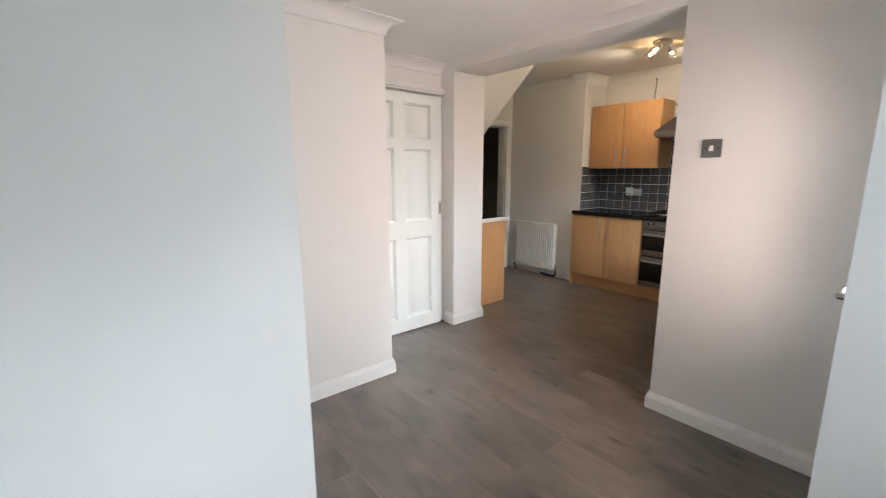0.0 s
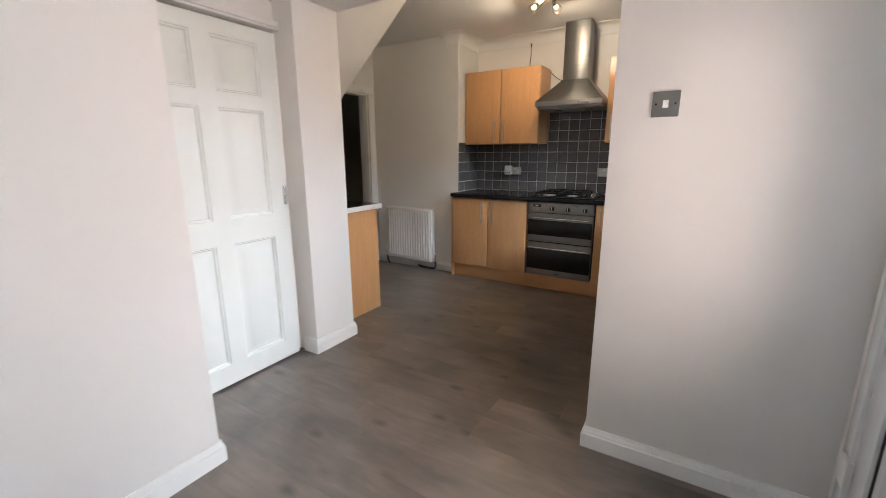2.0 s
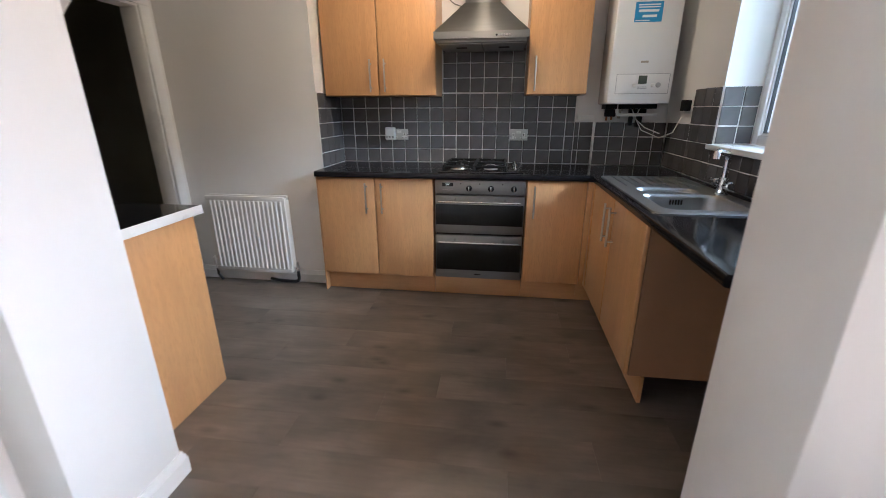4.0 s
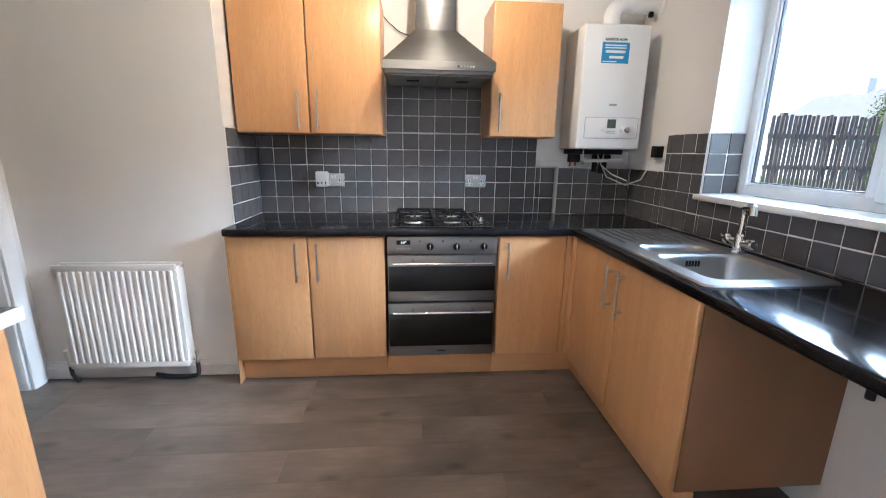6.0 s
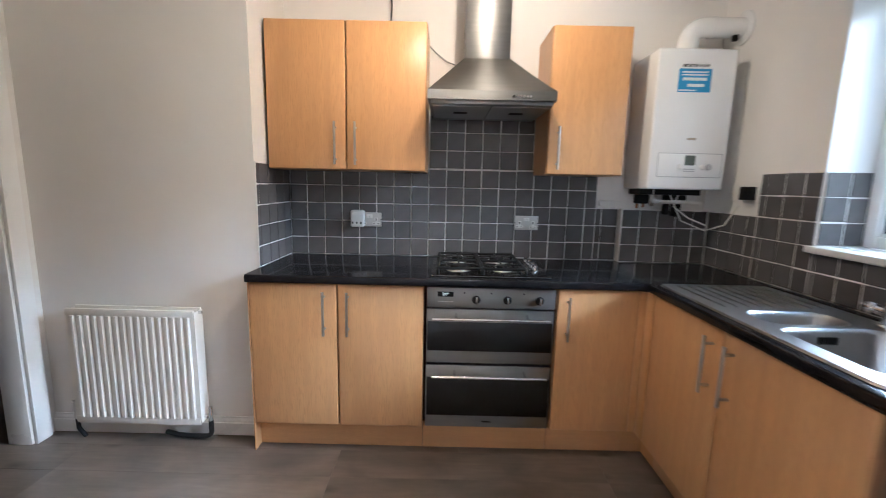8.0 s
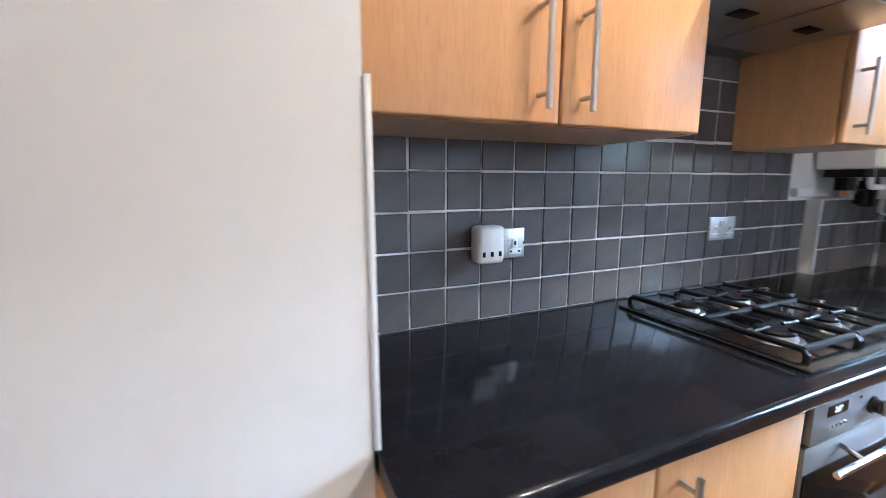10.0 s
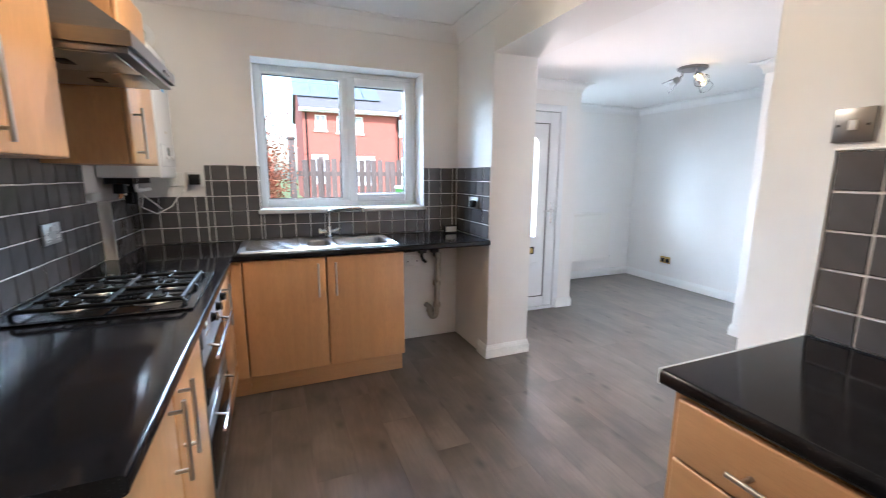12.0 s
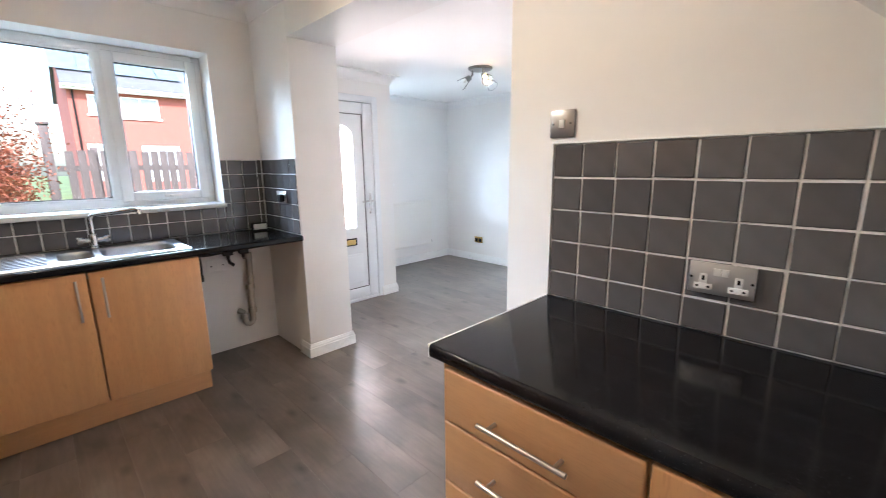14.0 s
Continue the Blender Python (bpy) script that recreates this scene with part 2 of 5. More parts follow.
# ---- mesh helpers ----
def bx(bm, x0, y0, z0, x1, y1, z1, bev=0.0, seg=2):
    x0, x1, y0, y1, z0, z1 = min(x0, x1), max(x0, x1), min(y0, y1), max(y0, y1), min(z0, z1), max(z0, z1)
    v = [bm.verts.new(p) for p in ((x0, y0, z0), (x1, y0, z0), (x1, y1, z0), (x0, y1, z0), (x0, y0, z1), (x1, y0, z1), (x1, y1, z1), (x0, y1, z1))]
    fs = [bm.faces.new([v[i] for i in q]) for q in ((3, 2, 1, 0), (4, 5, 6, 7), (0, 1, 5, 4), (1, 2, 6, 5), (2, 3, 7, 6), (3, 0, 4, 7))]
    if bev:
        es = {e for f in fs for e in f.edges}
        bmesh.ops.bevel(bm, geom=list(es), offset=bev, segments=seg, profile=0.5, affect="EDGES")


def ring(bm, c, ax, r, n):
    c, ax = Vector(c), Vector(ax).normalized()
    u = ax.orthogonal().normalized()
    w = ax.cross(u)
    return [bm.verts.new(c + u * (r * math.cos(a)) + w * (r * math.sin(a))) for a in (2 * math.pi * i / n for i in range(n))]


def bridge(bm, a, b):
    n = len(a)
    for i in range(n):
        bm.faces.new((a[i], a[(i + 1) % n], b[(i + 1) % n], b[i]))


def cyl(bm, p, q, r, r2=None, n=16, caps=True):
    ax = Vector(q) - Vector(p)
    a, b = ring(bm, p, ax, r, n), ring(bm, q, ax, r if r2 is None else r2, n)
    bridge(bm, a, b)
    if caps:
        bm.faces.new(a[::-1])
        bm.faces.new(b)


def tube(bm, pts, r, n=10):
    """A round bar along pts, with mitred rings and capped ends."""
    pts = [Vector(p) for p in pts]
    prev, u = None, None
    for i, p in enumerate(pts):
        d = (pts[min(i + 1, len(pts) - 1)] - pts[max(i - 1, 0)]).normalized()
        u = d.orthogonal().normalized() if u is None else (u - d * u.dot(d)).normalized()
        w = d.cross(u)
        cur = [bm.verts.new(p + u * (r * math.cos(2 * math.pi * k / n)) + w * (r * math.sin(2 * math.pi * k / n))) for k in range(n)]
        if prev:
            bridge(bm, prev, cur)
        else:
            bm.faces.new(cur[::-1])
        prev = cur
    bm.faces.new(prev)


def arc(c, a, b, n=8):
    """Points on a quarter ellipse from c+a to c+b."""
    c, a, b = Vector(c), Vector(a), Vector(b)
    return [c + a * math.cos(t) + b * math.sin(t) for t in (math.pi / 2 * i / n for i in range(n + 1))]


def lathe(bm, c, ax, prof, n=20):
    """Turns (radius, height) pairs round the axis ax from c."""
    ax = Vector(ax).normalized()
    prev = None
    for r, h in prof:
        cur = ring(bm, Vector(c) + ax * h, ax, max(r, 1e-4), n)
        if prev:
            bridge(bm, prev, cur)
        else:
            bm.faces.new(cur[::-1])
        prev = cur
    bm.faces.new(prev)


def prism(bm, poly, put, a, b):
    """Extrudes a 2D outline from a to b; put(u, v, w) gives the place."""
    p, q = [bm.verts.new(put(u, v, a)) for u, v in poly], [bm.verts.new(put(u, v, b)) for u, v in poly]
    bridge(bm, p, q)
    bm.faces.new(p[::-1])
    bm.faces.new(q)


def sweep(bm, pts, prof):
    """A moulding along a plan polyline; prof holds (out to the left, height)."""
    loops = []
    for i, p in enumerate(pts):
        p = Vector(p)
        d1 = (p - Vector(pts[i - 1])).normalized() if i else None
        d2 = (Vector(pts[i + 1]) - p).normalized() if i < len(pts) - 1 else None
        d1, d2 = d1 or d2, d2 or d1
        n1, n2 = Vector((-d1.y, d1.x)), Vector((-d2.y, d2.x))
        m = (n1 + n2) / (1 + n1.dot(n2))
        loops.append([bm.verts.new((p.x + m.x * o, p.y + m.y * o, z)) for o, z in prof])
    for a, b in zip(loops, loops[1:]):
        bridge(bm, a, b)
    bm.faces.new(loops[0][::-1])
    bm.faces.new(loops[-1])


def mesh_of(name, bm, material, smooth=True):
    bmesh.ops.recalc_face_normals(bm, faces=bm.faces)
    me = bpy.data.meshes.new(name)
    bm.to_mesh(me)
    bm.free()
    me.materials.append(material)
    if smooth:
        me.polygons.foreach_set("use_smooth", [True] * len(me.polygons))
        me.set_sharp_from_angle(angle=radians(32))
    return me


def thing(name, at, label, category="", group="", kind=""):
    ob = new(name)
    ob.location = at
    ob.empty_display_size = 0.05
    return tagged(ob, label, category, group, kind)


def base_of(ob):
    at = Vector((0, 0, 0))
    while ob:
        at += ob.location
        ob = ob.parent
    return at


def part(name, bm, material, parent, label=""):
    """One mesh object under a thing or a part; bm holds world places."""
    at = base_of(parent)
    for v in bm.verts:
        v.co -= at
    ob = new(name, mesh_of(name, bm, material))
    ob.parent = parent
    return tagged(ob, label) if label else ob


def solid(name, material, label, boxes=(), category="", kind="structure", make=None, bev=0.0):
    """A piece of the setting in one mesh."""
    bm = bmesh.new()
    for b in boxes:
        bx(bm, *b, bev)
    if make:
        make(bm)
    return tagged(new(name, mesh_of(name, bm, material)), label, category, "", kind)


def B(*boxes, bev=0.0, seg=2):
    bm = bmesh.new()
    for b in boxes:
        bx(bm, *b, bev, seg)
    return bm


def text_part(body, size, put, material, parent, name="lettering", thick=0.0006):
    """Built-in font lettering as a mesh; put is its pose in the world."""
    cu = bpy.data.curves.new(name, "FONT")
    cu.body, cu.size, cu.extrude, cu.align_x, cu.align_y = body, size, thick, "CENTER", "CENTER"
    cu.offset = size * 0.03
    tmp = bpy.data.objects.new(name, cu)
    me = bpy.data.meshes.new_from_object(tmp)
    bpy.data.objects.remove(tmp)
    me.transform(Matrix.Translation(-base_of(parent)) @ put)
    me.materials.clear()
    me.materials.append(material)
    ob = new(name, me)
    ob.parent = parent
    return ob


# ---- the building ----
KC, DC, TOP = 2.49, 2.26, 2.75           # kitchen ceiling, dining ceiling, top of walls
XW, XD = -2.285, -2.636                   # faces of the wall between the rooms
solid("wall_east", WALL, "white painted plaster wall behind the cooker run", [(0, -0.3, 0, 0.2, 2.48, TOP)], "wall")
solid("wall_chimney_breast", WALL, "off-white painted chimney breast beside the cooker run", [(-0.457, 2.48, 0, 0.2, 3.6, TOP)], "wall")
WX0, WX1, WZ0, WZ1 = -1.985, -0.767, 1.10, 2.145
solid("wall_north", WALL, "white painted outer wall with kitchen window", [
    (WX1, -0.3, 0, 0, 0, TOP), (XW, -0.3, 0, WX0, 0, TOP), (WX0, -0.3, 0, WX1, 0, WZ0), (WX0, -0.3, WZ1, WX1, 0, TOP)], "wall")
solid("wall_pier", WALL, "white plastered pier beside the kitchen worktop", [(XD, -0.52, 0, XW, 0.585, TOP)], "wall", bev=0.004)
solid("wall_header", WALL, "white plastered beam over the wide opening", [(XD, 0.585, 2.185, XW, 2.336, TOP)], "wall")
solid("wall_middle", WALL, "cream painted wall behind the drawer units", [(XD, 2.336, 0, XW, 3.72, TOP)], "wall", bev=0.004)
OX0, OX1, OZ = -1.36, -0.575, 1.965
solid("wall_back", WALL, "white back wall with an open doorway to the hall", [
    (XW, 3.6, 0, OX0, 3.72, TOP), (OX1, 3.6, 0, -0.1, 3.72, TOP), (OX0, 3.6, OZ, OX1, 3.72, TOP)], "wall")
solid("wall_sliding_door", WALL, "white wall behind the sliding panelled door", [(-3.58, 2.505, 0, XD, 2.65, TOP)], "wall")
solid("wall_dining_south", WALL, "white painted wall beside the sliding door", [(-4.51, 1.925, 0, -3.56, 2.65, TOP)], "wall", bev=0.003)
solid("wall_dining_breast", WALL, "white painted projecting wall of the dining room", [(-5.7, 0.96, 0, -4.51, 2.65, TOP)], "wall", bev=0.003)
solid("wall_west", WALL, "plain white end wall of the dining room", [(-5.7, -1.4, 0, -5.506, 0.96, TOP)], "wall")
RX0, RX1, RZ0, RZ1 = -4.45, -3.82, 1.14, 2.14
RY = -1.183
solid("wall_bay", WALL, "white outer wall of the dining recess with window", [
    (-5.506, -1.45, 0, RX0, RY, TOP), (RX1, -1.45, 0, -3.50, RY, TOP), (RX0, -1.45, 0, RX1, RY, RZ0), (RX0, -1.45, RZ1, RX1, RY, TOP)], "wall")
DX0, DX1, DZ = -3.565, -2.670, 2.045
solid("wall_door", WALL, "white wall around the front door", [
    (-3.73, -0.52, 0, DX0, -0.245, TOP), (DX1, -0.52, 0, XD, -0.245, TOP), (DX0, -0.52, DZ, DX1, -0.245, TOP),
    (-3.73, RY, 0, -3.50, -0.52, TOP)], "wall")
solid("ceiling_kitchen", CEIL, "white painted kitchen ceiling", [(XD, -0.3, KC, 0.2, 3.75, TOP + 0.2)], "ceiling")
solid("ceiling_dining", CEIL, "white painted dining room ceiling", [(-5.7, -1.45, DC, XD, 2.65, TOP + 0.2)], "ceiling")


def soffit(bm):
    prism(bm, [(2.33, KC + 0.01), (3.6, KC + 0.01), (3.6, 1.35)], lambda u, v, w: (w, u, v), XW, -1.50)


solid("stair_soffit", WALL, "cream sloping underside of the staircase", category="ceiling", make=soffit)
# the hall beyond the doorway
solid("wall_hall", HALL, "hall walls beyond the doorway, unlit gloom in their colour", [
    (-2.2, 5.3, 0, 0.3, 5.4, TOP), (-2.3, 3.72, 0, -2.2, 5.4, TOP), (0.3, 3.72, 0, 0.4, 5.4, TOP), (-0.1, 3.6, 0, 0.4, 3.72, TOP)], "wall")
solid("ceiling_hall", HALL, "hall ceiling with unlit gloom in its colour", [(-2.3, 3.75, 2.4, 0.4, 5.4, TOP)], "ceiling")
solid("floor", UNDERLAY, "dark base under the laminate boards", [(-5.7, -1.45, -0.2, 0.2, 5.4, -0.009)], "floor")

COVE = lambda z, h: [(0, z), (0, z - h), (0.008, z - h)] + [(h - (h - 0.008) * math.cos(t), z - h + (h - 0.008) * math.sin(t)) for t in
                                                        (math.pi / 2 * i / 7 for i in range(8))] + [(h, z)]
solid("trim_kitchen_coving", CEIL, "white plaster coving round the kitchen ceiling", category="coving", make=lambda bm: sweep(
    bm, [(XW, 2.3), (XW, 0), (0, 0), (0, 2.48), (-0.457, 2.48), (-0.457, 2.62)], COVE(KC, 0.10)))
solid("trim_dining_coving", CEIL, "white plaster coving round the dining ceiling", category="coving", make=lambda bm: sweep(
    bm, [(XD, 2.505), (-3.56, 2.505), (-3.56, 1.925), (-4.51, 1.925), (-4.51, 0.96), (-5.506, 0.96), (-5.506, RY), (-3.73, RY), (-3.73, -0.245), (XD, -0.245)],
    COVE(DC, 0.085)))
SKIRT = [(0, 0), (0.016, 0), (0.016, 0.068), (0.0125, 0.071), (0.0125, 0.076), (0.011, 0.084), (0.007, 0.090), (0.0065, 0.10), (0, 0.10)]


def skirting(name, pts):
    solid(name, GLOSS, "white gloss painted skirting board", category="skirting board", make=lambda bm: sweep(bm, pts, SKIRT))


skirting("baseboard_pier", [(XD, -0.245), (XD, 0.585), (XW, 0.585), (XW, 0.44)])
skirting("baseboard_pillar", [(XW, 2.515), (XW, 2.336), (XD, 2.336), (XD, 2.45)])
skirting("baseboard_dining", [(-3.56, 2.45), (-3.56, 1.925), (-4.51, 1.925), (-4.51, 0.96), (-5.506, 0.96), (-5.506, RY), (-3.73, RY), (-3.73, -0.245), (-3.54, -0.245)])
skirting("baseboard_chimney", [(-0.457, 2.50), (-0.457, 3.6)])
solid("trim_doorway", GLOSS, "white gloss architrave round the hall doorway", [
    (OX1 - 0.012, 3.578, 0, OX1 + 0.07, 3.598, OZ + 0.012), (OX0 - 0.07, 3.578, 0, OX0 + 0.012, 3.598, OZ + 0.012),
    (OX0 - 0.07, 3.578, OZ + 0.014, OX1 + 0.07, 3.598, OZ + 0.085), (OX1 - 0.022, 3.60, 0, OX1 - 0.002, 3.72, OZ - 0.002)], "architrave", bev=0.004)

# ---- outside ----
solid("ground", GRASS, "rough lawn and yard outside the house", [(-150, -150, -0.5, 150, 150, -0.21)], "ground")
solid("pavement", PAVING, "grey paved path in front of the house", [(-8, -3.4, -0.22, 6, -0.46, -0.245)], "pavement")


# ---- windows and doors ----
def frame_bars(x0, x1, z0, z1, y0, y1, w, bev=0.004):
    return B((x0, y0, z0, x0 + w, y1, z1), (x1 - w, y0, z0, x1, y1, z1), (x0 + w, y0, z0, x1 - w, y1, z0 + w), (x0 + w, y0, z1 - w, x1 - w, y1, z1), bev=bev)


win = thing("window_1", (-1.38, -0.22, WZ0), "white plastic double-glazed window with opening casement", "window", kind="structure")
wz0 = 1.125
part("window_frame", frame_bars(WX0, WX1, wz0, WZ1, -0.27, -0.195, 0.05), UPVC, win)
part("mullion", B((-1.435, -0.268, wz0 + 0.05, -1.385, -0.19, WZ1 - 0.05), bev=0.004), UPVC, win)
sash = part("casement", frame_bars(WX0 + 0.035, -1.425, wz0 + 0.035, WZ1 - 0.035, -0.262, -0.178, 0.062, 0.008), UPVC, win)
part("window_handle", B((-1.76, -0.178, wz0 + 0.055, -1.66, -0.160, wz0 + 0.073), (-1.72, -0.160, wz0 + 0.058, -1.69, -0.15, wz0 + 0.07), bev=0.003), PLASTIC, sash)
part("bead", frame_bars(-1.39, WX1 - 0.045, wz0 + 0.045, WZ1 - 0.045, -0.25, -0.205, 0.018, 0.003), UPVC, win)
for x0, x1, z0, z1, nm in ((-1.39, WX1 - 0.05, wz0 + 0.05, WZ1 - 0.05, win), (WX0 + 0.09, -1.48, wz0 + 0.09, WZ1 - 0.09, sash)):
    p = part("pane", B((x0, -0.236, z0, x1, -0.230, z1)), GLASS, nm)
    p.visible_shadow = False
part("gasket", frame_bars(WX0 + 0.0965, -1.4865, wz0 + 0.0965, WZ1 - 0.0965, -0.229, -0.205, 0.005, 0), RUBBER, sash, "dark rubber seal")
part("gasket", frame_bars(-1.3725, WX1 - 0.0625, wz0 + 0.0625, WZ1 - 0.0625, -0.229, -0.212, 0.005, 0), RUBBER, win, "dark rubber seal")
part("window_sill", B((WX0 - 0.012, -0.195, 1.096, WX1 + 0.014, 0.034, 1.124), bev=0.005), GLOSS, win, "white painted window sill")

win2 = thing("window_2", (-4.1, RY - 0.1, RZ0), "white plastic window in the dining recess", "window", kind="structure")
part("window_frame", frame_bars(RX0, RX1, RZ0, RZ1, RY - 0.2, RY - 0.13, 0.055), UPVC, win2)
p = part("pane", B((RX0 + 0.055, RY - 0.168, RZ0 + 0.055, RX1 - 0.055, RY - 0.162, RZ1 - 0.055)), GLASS, win2)
p.visible_shadow = False
part("window_sill", B((RX0 - 0.02, RY - 0.13, RZ0 - 0.025, RX1 + 0.02, RY + 0.02, RZ0 - 0.002), bev=0.004), GLOSS, win2)


def arch_outline(x0, x1, z0, zs, n=10):
    """Upright outline with a round head that springs at zs."""
    c, r = (x0 + x1) / 2, (x1 - x0) / 2
    return [(x0, z0), (x1, z0)] + [(c + r * math.cos(t), zs + 0.7 * r * math.sin(t)) for t in (math.pi * i / n for i in range(n + 1))]


fd = thing("door_1", (-3.1, -0.24, 0), "white plastic front door with arched obscured glass", "door", kind="structure")
DY = -0.262
part("door_frame", B((DX0, DY - 0.06, 0, DX0 + 0.065, DY + 0.02, DZ), (DX1 - 0.065, DY - 0.06, 0, DX1, DY + 0.02, DZ),
                     (DX0 + 0.065, DY - 0.06, DZ - 0.065, DX1 - 0.065, DY + 0.02, DZ), (DX0 + 0.065, DY - 0.06, 0, DX1 - 0.065, DY + 0.015, 0.03), bev=0.005), UPVC, fd)
LX0, LX1, LZ0, LZ1 = DX0 + 0.069, DX1 - 0.069, 0.034, DZ - 0.069
leaf = part("door_leaf", frame_bars(LX0, LX1, LZ0, LZ1, DY - 0.055, DY + 0.008, 0.105, 0.006), UPVC, fd)
part("gasket", frame_bars(LX0 + 0.104, LX1 - 0.104, LZ0 + 0.104, LZ1 - 0.104, DY - 0.05, DY - 0.004, 0.006, 0), RUBBER, leaf, "dark rubber seal")
PX0, PX1 = LX0 + 0.110, LX1 - 0.110
GX0, GX1, GZ0, GZS = -3.275, -2.965, 0.76, 1.66


def panel_with_arch(bm):
    """Door panel pierced by the arched light."""
    y0, y1 = DY - 0.045, DY - 0.010
    bx(bm, PX0, y0, LZ0 + 0.11, PX1, y1, GZ0)
    bx(bm, PX0, y0, GZ0, GX0, y1, GZS)
    bx(bm, GX1, y0, GZ0, PX1, y1, GZS)
    c, r, top = (GX0 + GX1) / 2, (GX1 - GX0) / 2, LZ1 - 0.11
    crown = [(c + r * math.cos(t), GZS + 0.7 * r * math.sin(t)) for t in (math.pi * i / 10 for i in range(11))]
    prism(bm, [(PX1, GZS)] + crown + [(PX0, GZS), (PX0, top), (PX1, top)], lambda u, v, w: (u, w, v), y0, y1)


bm = bmesh.new()
panel_with_arch(bm)
pan = part("door_panel", bm, UPVC, leaf)
bm = bmesh.new()
out, inn = arch_outline(GX0 - 0.018, GX1 + 0.018, GZ0 - 0.018, GZS), arch_outline(GX0 + 0.008, GX1 - 0.008, GZ0 + 0.008, GZS)
la, lb = [bm.verts.new((u, DY + 0.004, v)) for u, v in out], [bm.verts.new((u, DY + 0.004, v)) for u, v in inn]
lc, ld = [bm.verts.new((u, DY - 0.012, v)) for u, v in out], [bm.verts.new((u, DY - 0.03, v)) for u, v in inn]
bridge(bm, la, lb), bridge(bm, lc, la), bridge(bm, lb, ld)
part("glazing_moulding", bm, UPVC, leaf)
bm = bmesh.new()
prism(bm, arch_outline(GX0, GX1, GZ0, GZS), lambda u, v, w: (u, w, v), DY - 0.030, DY - 0.024)
p = part("pane", bm, FROST, leaf, "obscured arched glass")
p.visible_shadow = False
bm = B((PX0 + 0.05, DY - 0.010, 0.20, PX1 - 0.05, DY - 0.004, 0.50), bev=0.003)
bx(bm, PX0 + 0.075, DY - 0.004, 0.225, PX1 - 0.075, DY + 0.002, 0.475, 0.003)
part("raised_panel", bm, UPVC, leaf)
lb_ = part("letterbox", B((-3.262, DY - 0.010, 0.59, -2.975, DY + 0.006, 0.665), bev=0.004), BLACK, leaf, "black letterbox surround")
part("flap", B((-3.243, DY + 0.004, 0.602, -2.995, DY + 0.012, 0.653), bev=0.004), BRASS, lb_, "aged brass letterbox flap")
bm = B((-3.455, DY + 0.008, 0.90, -3.425, DY + 0.016, 1.11), bev=0.004)
cyl(bm, (-3.44, DY + 0.012, 1.03), (-3.44, DY + 0.055, 1.03), 0.010)
tube(bm, [(-3.44, DY + 0.052, 1.03), (-3.40, DY + 0.056, 1.032), (-3.32, DY + 0.056, 1.026)], 0.010)
cyl(bm, (-3.44, DY + 0.012, 0.945), (-3.44, DY + 0.022, 0.945), 0.012)
part("door_handle", bm, CHROME, leaf, "chrome lever door handle")
for z in (0.25, 1.05, 1.75):
    part("hinge", B((LX1 - 0.02, DY + 0.008, z, LX1 + 0.045, DY + 0.03, z + 0.10), bev=0.004), PLASTIC, fd)
part("threshold", B((DX0, -0.51, -0.02, DX1, DY - 0.062, 0.02), bev=0.004), NICKEL, fd)

# sliding panelled door with its top track
sd = thing("door_2", (-3.1, 2.46, 0), "white painted six-panel sliding door, closed", "door", kind="structure")
SX0, SX1, SY, SZ = -3.54, -2.692, 2.452, 1.985
cols = ((SX0 + 0.11, SX0 + 0.375), (SX1 - 0.375, SX1 - 0.105))
rows_ = ((0.13, 0.825), (0.965, 1.555), (1.635, 1.91))
slab = bmesh.new()
xs = [SX0, cols[0][0], cols[0][1], cols[1][0], cols[1][1], SX1]
for i in (0, 2, 4):
    bx(slab, xs[i], SY, 0.012, xs[i + 1], SY + 0.04, SZ)
for c0, c1 in cols:
    zz = [0.012] + [z for r in rows_ for z in r] + [SZ]
    for k in range(0, len(zz), 2):
        bx(slab, c0, SY, zz[k], c1, SY + 0.04, zz[k + 1])
leaf2 = part("door_leaf", slab, DOORW, sd)
for c0, c1 in cols:
    for z0, z1 in rows_:
        bm = bmesh.new()
        loops = []
        for o, y in ((0, SY), (0.004, SY + 0.008), (0.010, SY + 0.010), (0.016, SY + 0.021), (0.026, SY + 0.021), (0.052, SY + 0.006)):
            loops.append([bm.verts.new(q) for q in ((c0 + o, y, z0 + o), (c1 - o, y, z0 + o), (c1 - o, y, z1 - o), (c0 + o, y, z1 - o))])
        for a, b in zip(loops, loops[1:]):
            bridge(bm, a, b)
        bm.faces.new(loops[-1])
        part("panel", bm, DOORW, leaf2)
part("track", B((-3.55, 2.425, 2.002, -2.66, 2.50, 2.016), (-3.55, 2.425, 2.018, -2.66, 2.434, 2.05), (-3.55, 2.45, 2.03, -2.66, 2.50, 2.06), bev=0.003), PLASTIC, sd, "white sliding door track")
bm = B((SX1 - 0.026, SY - 0.014, 1.01, SX1 - 0.004, SY, 1.125), bev=0.004)
bx(bm, SX1 - 0.020, SY - 0.020, 1.02, SX1 - 0.012, SY - 0.012, 1.115, 0.003)
part("door_handle", bm, CHROME, leaf2, "small chrome pull handle")


# ---- kitchen things ----
HOBRUN = lambda u, d, z: (-d, u, z)            # u along y, d out from the hob wall
SINKRUN = lambda u, d, z: (-u, d, z)           # u along -x, d out from the window wall
PENIN = lambda u, d, z: (XW + d, u, z)         # u along y, d out from the middle wall


def lb(bm, put, u0, d0, z0, u1, d1, z1, bev=0.0, seg=2):
    bx(bm, *put(u0, d0, z0), *put(u1, d1, z1), bev, seg)


def LB(put, *args, bev=0.0, seg=2):
    bm = bmesh.new()
    for a in args:
        lb(bm, put, *a, bev, seg)
    return bm


